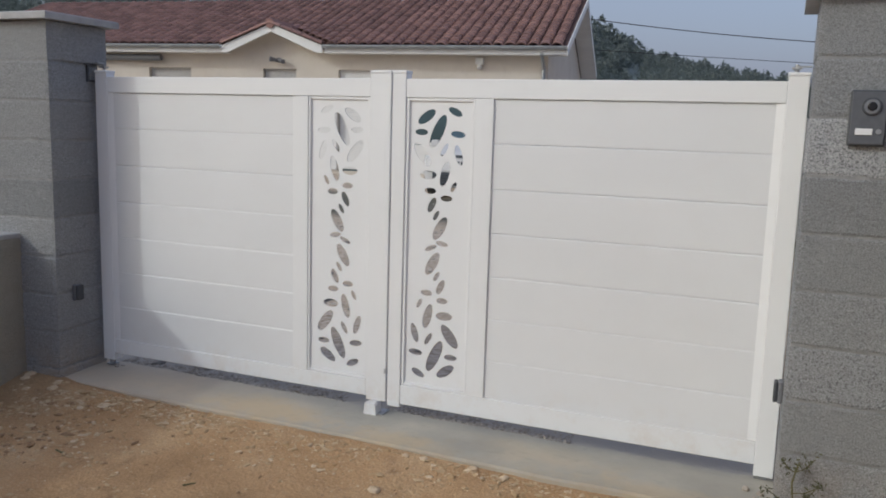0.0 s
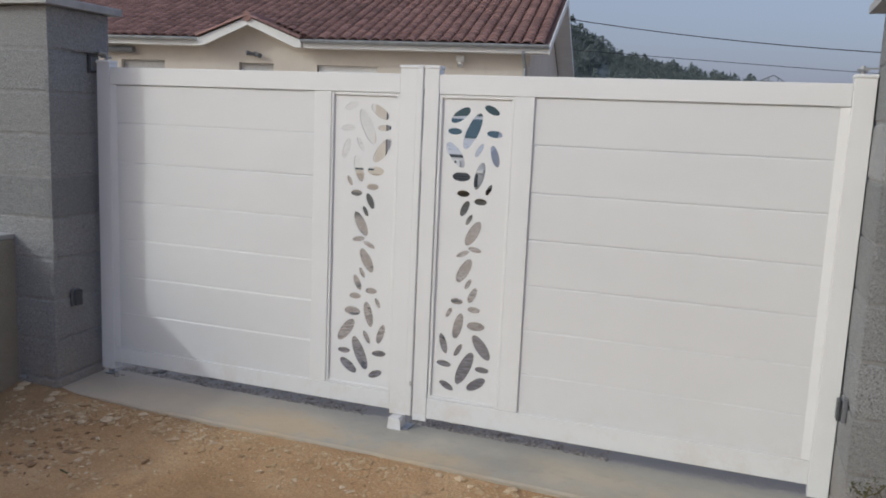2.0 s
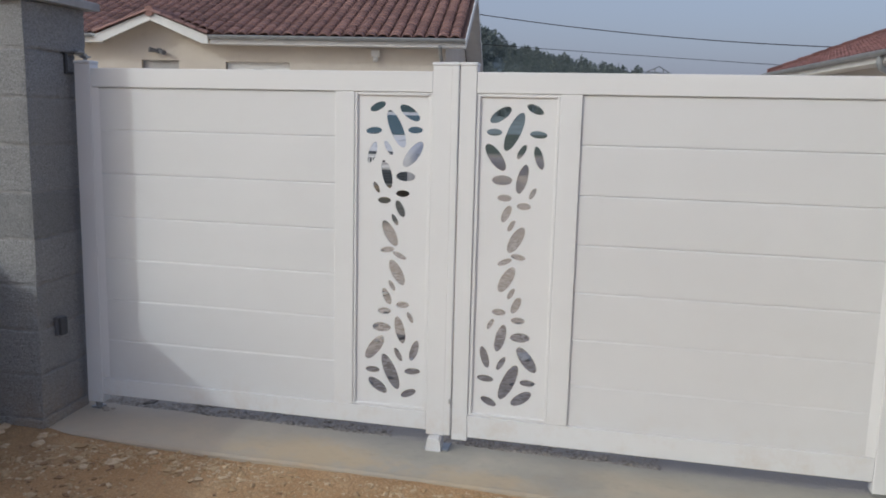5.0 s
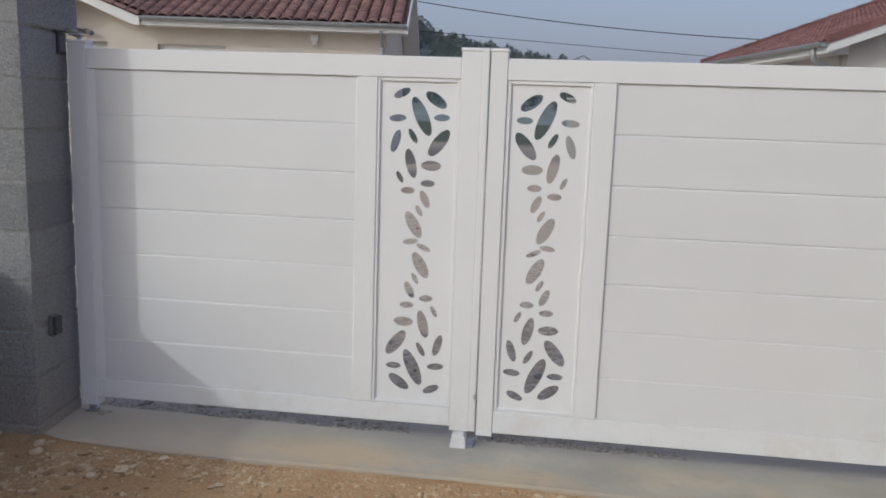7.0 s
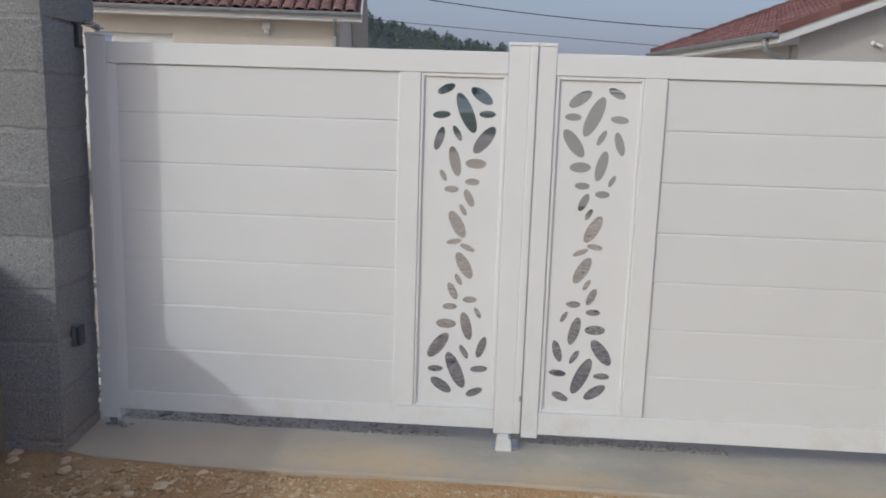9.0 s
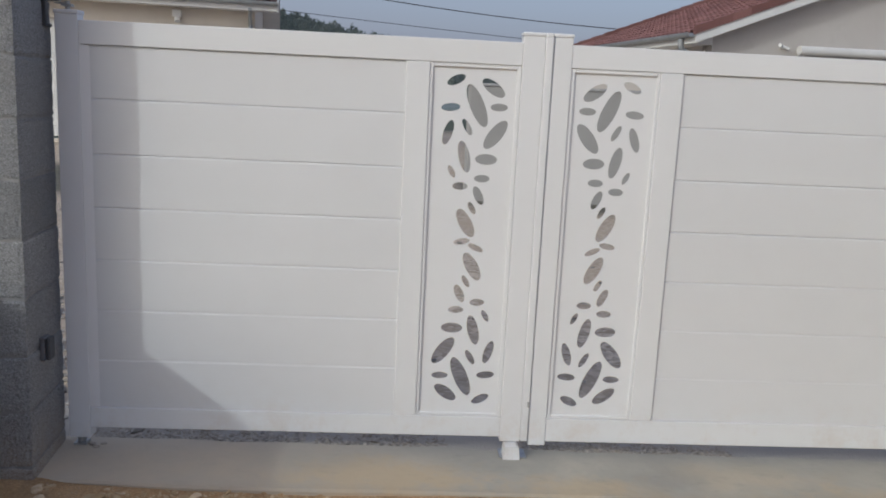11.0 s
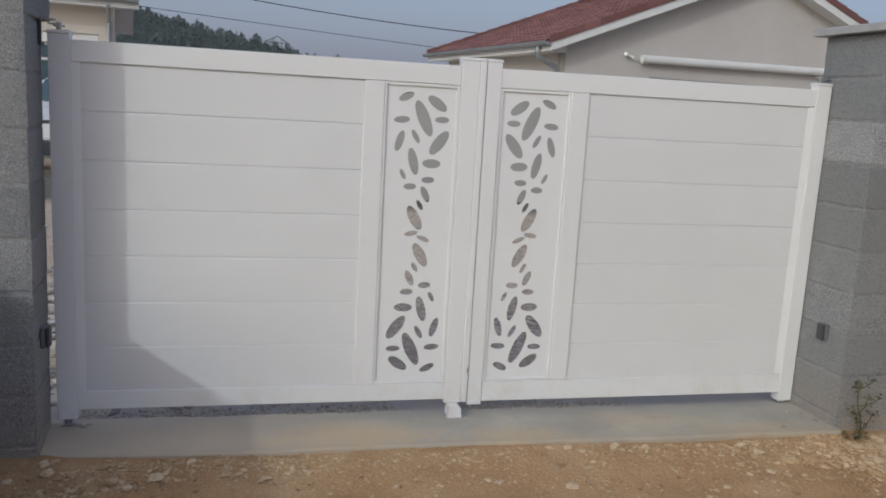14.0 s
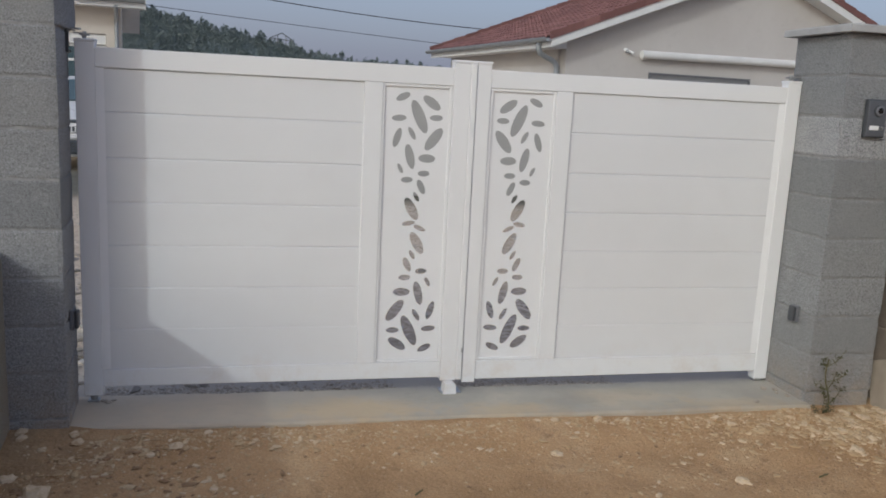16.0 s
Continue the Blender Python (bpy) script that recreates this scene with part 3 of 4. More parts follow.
part("bezel", rod((X + 0.008, Y - 0.0342, Z + 0.038), (X + 0.008, Y - 0.0365, Z + 0.038), 0.0245, 0.022, 28), MIDGREY, lens)
part("glass", rod((X + 0.008, Y - 0.0367, Z + 0.038), (X + 0.008, Y - 0.039, Z + 0.038), 0.015, 0.011, 24), LENS, ic, "black glass camera lens")
part("name_plate", box(X - 0.036, X + 0.016, Y - 0.0285, Y - 0.0258, Z - 0.055, Z - 0.034, 0.001), PAPER, ic, "small white name plate")
part("call_button", rod((X + 0.034, Y - 0.0258, Z - 0.044), (X + 0.034, Y - 0.030, Z - 0.044), 0.009, 0.008, 18), STEEL, ic, "round metal call button")

# open steel bracket at the hinge of the other leaf
hb = thing("hinge_bracket", "grey steel wall bracket for the gate hinge", "bracket")
for name, y0, y1, z0, z1 in (("side_plate", -0.034, -0.022, 1.56, 1.649), ("foot_plate", -0.0215, 0.02, 1.56, 1.57), ("head_plate", -0.05, 0.03, 1.6495, 1.657)):
    part(name, box(-1.35, -1.336, y0, y1, z0, z1, 0.001), DARK, hb)
part("arm", box(-1.345, -1.30, 0.005, 0.05, 1.6575, 1.664, 0.001), STEEL, hb)


# ---- side walls ----
def block_wall(name, label, x0, x1, y_far, y_near, z0, courses, ch, length, mat, cat="wall"):
    w = tagged(new(name), label, cat, kind="structure")
    part("mortar_core", box(x0 + 0.008, x1 - 0.008, y_near, y_far - 0.004, z0, z0 + courses * ch - 0.01), TAN_MORTAR, w)
    for k in range(courses):
        y = y_far + (0 if k % 2 else length / 2)
        while y > y_near:
            a, b = max(y - length + 0.004, y_near), min(y, y_far)
            if b - a > 0.03:
                part("block", box(x0, x1, a, b - 0.004, z0 + k * ch + 0.002, z0 + (k + 1) * ch - 0.002, 0.004), mat, w)
            y -= length
    return w


low = tagged(new("wall_low"), "low stained concrete wall running along the drive", "wall", kind="structure")
part("wall_body", box(-1.72, -1.553, -6.0, -0.303, -0.15, 0.735, 0.006, 2), OLD_CONCRETE, low)
part("coping", box(-1.735, -1.5535, -6.0, -0.303, 0.7355, 0.762, 0.006, 2), CAP, low, "thin pale concrete coping")
block_wall("wall_block", "brown concrete block boundary wall beside the pillar", 2.65, 2.85, -0.05, -3.2, -0.1, 7, 0.236, 0.5, TAN_BLOCK)

board = thing("stone_board", "pale broken stone board leaning on the block wall", "board", pose(2.608, -0.555, -0.04, -21, 6, 0))
part("board", prism([(-0.02, 0.0), (0.0, 0.0), (0.0, 0.325), (-0.02, 0.32)], 0.0, 0.21), BOARD, board)


yw = tagged(new("wall_yard"), "grey rendered yard wall between the houses", "wall", kind="structure")
yw.matrix_basis = pose(0.85, 8.5, 0, 0, 0, 6)
part("wall_body", box(0.0, 9.0, 0.0, 0.2, -0.1, 1.58, 0.006), YARD_WALL, yw)
part("coping", box(-0.02, 9.0, -0.02, 0.22, 1.5805, 1.62, 0.006), CAP, yw, "pale concrete coping")


# ---- houses ----
A8 = radians(8.0)
TURN8 = Matrix.Rotation(A8, 4, "Z")


def tile_mesh(width, length, mat, name, rise=1.0):
    """A half-round roof tile with a rim at its lower end; local x across, y up the slope."""
    vs, fs = [], []
    seg = 5
    for end, (y, w, h) in enumerate(((0, width * 0.47, width * 0.3), (length, width * 0.38, width * 0.23))):
        for i in range(seg + 1):
            a = math.pi * i / seg
            vs.append((-math.cos(a) * w, y, math.sin(a) * h * rise))
    for i in range(seg + 1):
        a = math.pi * i / seg
        vs.append((-math.cos(a) * width * 0.42, 0, math.sin(a) * width * 0.2 * rise - 0.004))
    n = seg + 1
    for i in range(seg):
        fs.append((i, i + 1, n + i + 1, n + i))
        fs.append((2 * n + i, 2 * n + i + 1, i + 1, i))
    me = bpy.data.meshes.new(name)
    me.from_pydata(vs, [], fs)
    me.materials.append(mat)
    return me


def tiled_slope(roof, me, u0, u1, run, pitch, at, width, step, near, skip=None):
    """Tiles on a slope. at(u, s) gives the pose s metres up the slope; the first 300 by near() are parts, the rest joined."""
    spots = []
    rnd = random.Random(5)
    for r in range(int(run / step)):
        for c in range(int((u1 - u0) / width)):
            u, s = u0 + (c + 0.5) * width, r * step
            if skip and skip(u, s):
                continue
            m = at(u, s) @ pose(rnd.uniform(-0.004, 0.004), rnd.uniform(-0.008, 0.008), 0.022 + rnd.uniform(0, 0.006), rnd.uniform(-1, 1) - 2.6, 0, rnd.uniform(-1.5, 1.5))
            spots.append((near(u, s), len(spots), m))
    spots.sort(key=lambda e: e[:2])
    for _, _, m in spots[:300]:
        part("tile", me, None, roof, m=m)
    vs, fs = [], []
    base = [v.co.copy() for v in me.vertices]
    polys = [tuple(p.vertices) for p in me.polygons]
    for _, _, m in spots[300:]:
        k = len(vs)
        vs += [tuple(m @ v) for v in base]
        fs += [tuple(k + i for i in p) for p in polys]
    if vs:
        rest = bpy.data.meshes.new("tiles")
        rest.from_pydata(vs, [], fs)
        rest.materials.append(me.materials[0])
        tagged(part("tiles", rest, None, roof), "half-round clay roof tiles", kind="stuff")


def gutter(u0, u1, y, z, r=0.085):
    bm = bmesh.new()
    prof = [(y + r * math.cos(a) - r, z + r * math.sin(a)) for a in (math.pi + math.pi * i / 8 for i in range(9))]
    prof += [(p[0] * 1.0 + (0.006 if p[0] < y - r else -0.006), p[1] + 0.008) for p in prof[::-1]]
    a = [bm.verts.new((u0, q[0], q[1])) for q in prof]
    b = [bm.verts.new((u1, q[0], q[1])) for q in prof]
    for i in range(len(a)):
        j = (i + 1) % len(a)
        bm.faces.new((a[i], a[j], b[j], b[i]))
    bm.faces.new(a)
    bm.faces.new(b[::-1])
    return bm


def wall_with_openings(u0, u1, z0, z1, y0, y1, openings):
    """An upright wall along x from y0 to y1, with rectangular openings through it."""
    bm = bmesh.new()
    us = sorted({u0, u1, *[o[0] for o in openings], *[o[1] for o in openings]})
    zs = sorted({z0, z1, *[o[2] for o in openings], *[o[3] for o in openings]})
    for a, b in zip(us, us[1:]):
        for c, d in zip(zs, zs[1:]):
            if not any(o[0] <= a and b <= o[1] and o[2] <= c and d <= o[3] for o in openings):
                box(a, b, y0, y1, c, d, bm=bm)
    bmesh.ops.remove_doubles(bm, verts=bm.verts, dist=1e-5)
    bm.verts.index_update()
    seen = {}
    for f in bm.faces:
        seen.setdefault(tuple(sorted(v.index for v in f.verts)), []).append(f)
    bmesh.ops.delete(bm, geom=[f for fs in seen.values() if len(fs) > 1 for f in fs], context="FACES_ONLY")
    return bm


def shuttered_window(house, u0, u1, z0, z1, y, closed=1.0, slat=None):
    w = part("window", box(u0, u1, y + 0.16, y + 0.19, z0, z1), GLASS, house, "dark window behind a roller shutter")
    n = int((z1 - z0) * closed / 0.06)
    for k in range(n):
        z = z1 - 0.06 * (k + 1)
        part("shutter_slat", box(u0 + 0.01, u1 - 0.01, y + 0.12, y + 0.135, z + 0.0008, z + 0.0592, 0.003), slat or SHUTTER, w)
    return w


# house one: cream, low-pitched brown tile roof with a small gable over the porch
H1 = Matrix.Translation((-3.08, 17.05, 0)) @ TURN8
house = thing("house", "cream rendered bungalow with brown clay tile roof behind the gate", "house", H1)
L1, D1, E1, PITCH = 19.0, 10.0, 3.2, math.atan(0.38)
openings = [(-12.13, -10.77, 0.9, 2.81), (-8.51, -7.5, 0.0, 2.81), (-6.25, -4.55, 0.05, 2.8), (-4.25, -0.85, 0.05, 2.6)]
part("wall", wall_with_openings(-L1 + 0.5, -0.52, -0.1, 3.3, 0.5, 0.75, openings), CREAM, house)
part("gable_wall", prism([(0.751, -0.1), (D1 - 0.5, -0.1), (D1 - 0.5, 3.3), (D1 / 2, 3.32 + (D1 / 2 - 0.5) * 0.38), (0.751, 3.4)], 0.52, 0.77), CREAM, house,
     m=Matrix.Rotation(radians(90), 4, "Z"))
part("back_wall", box(-L1 + 0.5, -0.78, D1 - 0.75, D1 - 0.5, -0.1, 3.3), CREAM, house)
for o in openings[:3]:
    shuttered_window(house, *o, 0.5, 1.0, FASCIA if o[0] > -7 else SHUTTER)
leafp = part("window_shutter", box(-6.95, -6.27, 0.45, 0.497, 0.08, 2.5, 0.005), FASCIA, house, "white folded-back window shutter")
part("shutter_bar", box(-6.93, -6.29, 0.435, 0.4495, 1.3, 1.38, 0.003), MIDGREY, leafp)
door = part("patio_door", box(-4.21, -0.89, 0.66, 0.68, 0.1, 2.3), GLASS, house, "dark glazed patio door with white frame")
part("shutter_box", box(-4.245, -0.855, 0.55, 0.7, 2.36, 2.595, 0.005), FASCIA, door, "white roller shutter box")
for u in (-4.245, -2.575, -0.905):
    part("door_frame", box(u, u + 0.05, 0.62, 0.7, 0.055, 2.355, 0.004), FASCIA, door)
for u0, u1 in ((-4.194, -2.58), (-2.52, -0.91)):
    part("door_panel", box(u0, u1, 0.635, 0.659, 0.12, 0.84, 0.006), FASCIA, door, "white lower door panel")
for z in (0.055, 0.85, 1.95, 2.29):
    part("door_rail", box(-4.194, -0.906, 0.63, 0.69, z, z + 0.06, 0.004), FASCIA, door)
# roof: slopes, tiles, fascia, soffit and gutter
GU, GL, GR, GZ = -8.0, -9.46, -6.49, 3.98


def deck(v0, u0, u1):
    z = lambda v: E1 + 0.2 + min(v, D1 - v) * 0.38
    return prism([(v0, z(v0)), (D1 / 2, z(D1 / 2)), (D1, z(D1)), (D1, z(D1) - 0.12), (D1 / 2, z(D1 / 2) - 0.12), (v0, z(v0) - 0.12)], -u1, -u0)


roof = part("roof", deck(0.0, GR, 0.0), ROOFING, house, m=Matrix.Rotation(radians(90), 4, "Z"))
part("roof_deck", deck(0.62, GL, GR), ROOFING, house, m=Matrix.Rotation(radians(90), 4, "Z"))
part("roof_deck", deck(0.0, -L1, GL), ROOFING, house, m=Matrix.Rotation(radians(90), 4, "Z"))


def on_roof(u, s, base=E1 + 0.205):
    return Matrix.Translation((u, -0.04 + s * math.cos(PITCH), base + s * math.sin(PITCH))) @ Matrix.Rotation(PITCH, 4, "X")


inv = roof.matrix_basis.inverted()
T1 = tile_mesh(0.3, 0.37, TILE_BROWN, "tile_brown")
tiled_slope(roof, T1, -L1, 0.02, 5.35, PITCH, lambda u, s: inv @ on_roof(u, s), 0.3, 0.285, lambda u, s: -u + s * 0.4,
            skip=lambda u, s: GL < u < GR and s * math.sin(PITCH) < 0.5 * (1 - abs(u - GU) / 1.48))
part("fascia", box(GR + 0.03, 0.0, -0.02, 0.01, E1, E1 + 0.18, 0.004), FASCIA, house)
part("fascia", box(-L1, GL - 0.03, -0.02, 0.01, E1, E1 + 0.18, 0.004), FASCIA, house)
part("soffit", box(GR + 0.03, -0.03, 0.0105, 0.5, E1 + 0.012, E1 + 0.03), FASCIA, house)
part("soffit", box(-L1, GL - 0.03, 0.0105, 0.5, E1 + 0.012, E1 + 0.03), FASCIA, house)
part("gutter", gutter(GR + 0.02, 0.02, -0.022, E1 + 0.2), ZINC, house)
part("gutter", gutter(-L1, GL - 0.02, -0.022, E1 + 0.2), ZINC, house)
for v0, v1 in ((-0.05, D1 / 2), (D1 / 2, D1 + 0.05)):
    z0, z1 = E1 + 0.19 + min(v0, D1 - v0) * 0.38, E1 + 0.19 + min(v1, D1 - v1) * 0.38
    part("verge_board", prism([(v0, z0 - 0.19), (v1, z1 - 0.19), (v1, z1 + 0.02), (v0, z0 + 0.02)], -0.03, 0.0), FASCIA, house,
         m=Matrix.Rotation(radians(90), 4, "Z"))
    part("verge_soffit", prism([(v0, z0 - 0.16), (v1, z1 - 0.16), (v1, z1 - 0.14), (v0, z0 - 0.14)], 0.0005, 0.52), FASCIA, house,
         m=Matrix.Rotation(radians(90), 4, "Z"))
# the small gable: two sloping white boards, tiles behind them and a ridge tile
for s, e in ((-1, GL), (1, GR)):
    w = abs(e - GU)
    pts = [(GU, GZ - 0.22), (GU, GZ - 0.02), (e - s * 0.0, E1 + 0.19), (e, E1), (e - s * 0.16, E1)]
    part("gable_board", prism(pts if s > 0 else pts[::-1], -0.075, -0.03), FASCIA, house)
    vs = [(GU, -0.05, GZ), (e, -0.05, E1 + 0.22), (e, 0.0, E1 + 0.22), (GU, (GZ - E1 - 0.2) / 0.38 + 0.1, GZ)]
    bm = bmesh.new()
    f = bm.faces.new([bm.verts.new(v) for v in vs])
    r = bmesh.ops.extrude_face_region(bm, geom=[f])
    for v in (g for g in r["geom"] if isinstance(g, bmesh.types.BMVert)):
        v.co.z -= 0.03
    g = part("porch_roof", bm, ROOFING, house)
    bm = prism([(GU, GZ - 0.06), (e, E1 + 0.16), (e, E1 + 0.145), (GU, GZ - 0.075)][::s], -0.029, 0.5)
    part("porch_soffit", bm, FASCIA, house)
    for k in range(5):
        q = (k + 0.5) / 5
        top = GZ + (E1 + 0.22 - GZ) * q
        x = GU + (e - GU) * q
        ang = math.atan2(GZ - E1 - 0.22, w)
        for jrow in range(max(1, int((1 - q) * 5))):
            m = Matrix.Translation((x - s * 0.0, -0.03 + jrow * 0.2, top + 0.01)) @ Matrix.Rotation(s * ang, 4, "Y") @ Matrix.Rotation(radians(90) * s, 4, "Z")
            part("tile", T1, None, g, m=m @ pose(0, -0.16, 0))
bm = rod((GU, -0.13, GZ - 0.01), (GU, 1.9, GZ + 0.02), 0.13, 0.11, 12)
part("ridge_tile", bm, TILE_BROWN, house)
# gable infill wall in the porch front, spotlights, downpipe
part("porch_gable", prism([(GL - 0.2, 3.3005), (GR + 0.2, 3.3005), (GU + 0.2, GZ - 0.06), (GU - 0.2, GZ - 0.06)], 0.5, 0.6), CREAM, house)


def spotlight(parent, x, y, z, mat=FASCIA, k=1.4):
    lamp = part("spotlight", rod((x, y, z), (x, y - 0.06 * k, z), 0.05 * k, 0.05 * k, 12), mat, parent, "twin wall spotlight")
    part("lamp_head", rod((x - 0.02 * k, y - 0.06 * k, z - 0.01), (x - 0.14 * k, y - 0.16 * k, z + 0.02), 0.03 * k, 0.05 * k, 12), mat, lamp)
    part("lamp_head", rod((x + 0.03 * k, y - 0.06 * k, z), (x + 0.14 * k, y - 0.15 * k, z - 0.05), 0.03 * k, 0.045 * k, 12), mat, lamp)


spotlight(house, -8.0, 0.5, 3.04, MIDGREY)
cam_box = part("wall_lamp", box(-2.4, -2.2, 0.34, 0.5, 2.98, 3.14, 0.01), FASCIA, house, "white boxy wall lamp under the eave")
part("lamp_head", rod((-2.3, 0.42, 2.98), (-2.28, 0.36, 2.88), 0.06, 0.07, 14), FASCIA, cam_box)
bm = rod((-0.62, 0.44, 0.0), (-0.62, 0.44, 2.9), 0.045, sides=12)
rod((-0.62, 0.44, 2.9), (-0.62, -0.06, 3.22), 0.045, sides=12, bm=bm)
part("downpipe", bm, ZINC, house)
part("awning_cassette", rod((-17.5, 0.3, 3.07), (-11.6, 0.3, 3.07), 0.09, sides=14), MIDGREY, house, "folded grey awning under the eave")

# house two: pale gable end with awning, red tile roof
H2 = Matrix.Translation((5.6, 13.2, 0)) @ TURN8
house2 = thing("house", "pale rendered house gable with red tile roof and awning", "house", H2)
W2, D2, E2 = 11.2, 7.55, 2.7
AP = E2 + W2 / 2 * 0.38
part("gable_wall", prism([(0.5, -0.1), (W2 - 0.5, -0.1), (W2 - 0.5, E2 + 0.186), (W2 / 2, AP - 0.003), (0.56, E2 + 0.209), (0.56, -0.1)][1:], 0.4, 0.65), PALE, house2)
part("side_wall", box(0.5, 0.75, 0.651, D2 - 0.6, -0.1, E2 + 0.1), PALE, house2)
part("side_wall", box(W2 - 0.75, W2 - 0.5, 0.651, D2 - 0.6, -0.1, E2 + 0.1), PALE, house2)
part("back_wall", prism([(0.5, -0.1), (W2 - 0.5, -0.1), (W2 - 0.5, E2 + 0.1), (W2 / 2, AP - 0.03), (0.5, E2 + 0.1)], D2 - 0.6, D2 - 0.35), PALE, house2)
roof2 = part("roof", prism([(0, E2 + 0.16), (W2 / 2, AP + 0.16), (W2, E2 + 0.16), (W2, E2 + 0.06), (W2 / 2, AP + 0.06), (0, E2 + 0.06)], 0.0, D2), ROOFING, house2)
T2 = tile_mesh(0.21, 0.40, TILE_RED, "tile_red", 0.85)
T3 = tile_mesh(0.21, 0.22, TILE_RED, "tile_small", 0.22)
for side in (0, 1):
    def on2(v, s):
        m = Matrix.Translation((s * math.cos(PITCH) - 0.04, v, E2 + 0.165 + s * math.sin(PITCH))) @ Matrix.Rotation(radians(-90), 4, "Z") @ Matrix.Rotation(PITCH, 4, "X")
        return m if side == 0 else Matrix.Translation((W2, 0, 0)) @ Matrix.Diagonal((-1, 1, 1, 1)) @ m
    if side == 0:
        tiled_slope(roof2, T2, 0.0, D2, 5.4, PITCH, on2, 0.21, 0.32, lambda u, s: u + s)
    else:
        bm = bmesh.new()
        for r in range(14):
            s = r * 0.38
            x, z = W2 - s * math.cos(PITCH), E2 + 0.17 + s * math.sin(PITCH)
            box(x - 0.4, x + 0.04, -0.02, D2, z, z + 0.03, bm=bm)
        part("verge_tiles", bm, TILE_RED, roof2)
for s in (0, 1):
    f = (lambda x: x) if s == 0 else (lambda x: W2 - x)
    pts = [(f(-0.03), E2 - 0.02), (f(W2 / 2), AP - 0.02), (f(W2 / 2), AP + 0.17), (f(-0.03), E2 + 0.17)]
    part("verge_board", prism(pts if s == 0 else pts[::-1], -0.03, 0.0), FASCIA, house2)
    n = 15
    for q in range(n):         # stepped verge tiles along the rake
        a, b = (-0.05 + (W2 / 2 + 0.05) * q / n), (-0.05 + (W2 / 2 + 0.05) * (q + 1.0) / n)
        za, zb = E2 + 0.163 + a * 0.38, E2 + 0.16 + b * 0.38
        pts = [(f(a), za), (f(b), zb), (f(b), zb + 0.15), (f(a), za + 0.168)]
        part("verge_tile", prism(pts if s == 0 else pts[::-1], -0.055, 0.05), TILE_RED, roof2)
        part("verge_tile", prism(pts if s == 0 else pts[::-1], D2 - 0.05, D2 + 0.055), TILE_RED, roof2)
    pts = [(f(0.0), E2 + 0.0), (f(W2 / 2), AP + 0.0), (f(W2 / 2), AP + 0.02), (f(0.0), E2 + 0.02)]
    part("verge_soffit", prism(pts if s == 0 else pts[::-1], 0.0005, 0.4), FASCIA, house2)
    part("verge_soffit", prism(pts if s == 0 else pts[::-1], D2 - 0.4, D2 - 0.0005), FASCIA, house2)
part("ridge_tile", rod((W2 / 2, -0.05, AP + 0.2), (W2 / 2, D2, AP + 0.2), 0.1, sides=12), TILE_RED, house2)
part("fascia", box(-0.02, 0.008, 0.0, D2, E2 - 0.02, E2 + 0.15, 0.003), FASCIA, house2)
part("soffit", box(0.01, 0.5, 0.4, D2 - 0.4, E2 - 0.01, E2 + 0.008), FASCIA, house2)
g2 = part("gutter", gutter(0.0, D2 + 0.05, -0.022, E2 + 0.17, 0.085), ZINC, house2, m=Matrix.Rotation(radians(90), 4, "Z") @ Matrix.Diagonal((1, -1, 1, 1)))
g2.matrix_basis = Matrix(((0, 1, 0, 0), (1, 0, 0, 0), (0, 0, 1, 0), (0, 0, 0, 1)))
bend = [(-0.07, 0.5, E2 + 0.1), (-0.07, 0.5, E2 - 0.05), (-0.03, 0.51, E2 - 0.13), (0.1, 0.53, E2 - 0.19), (0.3, 0.55, E2 - 0.26), (0.4, 0.56, E2 - 0.33), (0.44, 0.57, E2 - 0.43), (0.44, 0.57, -0.05)]
part("soffit_return", prism([(0.01, E2 - 0.008), (0.558, E2 - 0.008), (0.558, E2 + 0.195)], 0.388, 0.3995), FASCIA, house2)
bm = bmesh.new()
for a, b in zip(bend, bend[1:]):
    rod(a, b, 0.058, sides=12, bm=bm)
    bmesh.ops.create_icosphere(bm, subdivisions=2, radius=0.058, matrix=Matrix.Translation(b))
part("downpipe", bm, ZINC, house2)
aw2 = part("awning_cassette", rod((2.42, 0.26, 2.69), (7.9, 0.26, 2.75), 0.09, sides=16), FASCIA, house2, "folded white awning cassette on the gable", smooth=False)
part("awning_bracket", box(2.5, 2.6, 0.3, 0.4, 2.58, 2.72, 0.005), FASCIA, aw2)
part("awning_bracket", box(7.6, 7.7, 0.3, 0.4, 2.6, 2.74, 0.005), FASCIA, aw2)
win = part("window", box(2.74, 5.6, 0.375, 0.3995, 0.1, 2.265, 0.003), DARK_SHUTTER, house2, "wide window with its grey roller shutter down")
part("lintel", box(2.72, 5.62, 0.34, 0.3745, 2.262, 2.31, 0.004), MIDGREY, win)
for q in range(10):
    part("slat", box(2.8, 5.54, 0.362, 0.3745, 2.212 - q * 0.05, 2.252 - q * 0.05, 0.004), DARK_SHUTTER, win)
for u in (2.72, 5.57):
    part("window_frame", box(u, u + 0.05, 0.34, 0.3745, 0.1, 2.257, 0.004), MIDGREY, win)
spotlight(house2, 2.1, 0.4, 2.75, FASCIA, 0.8)

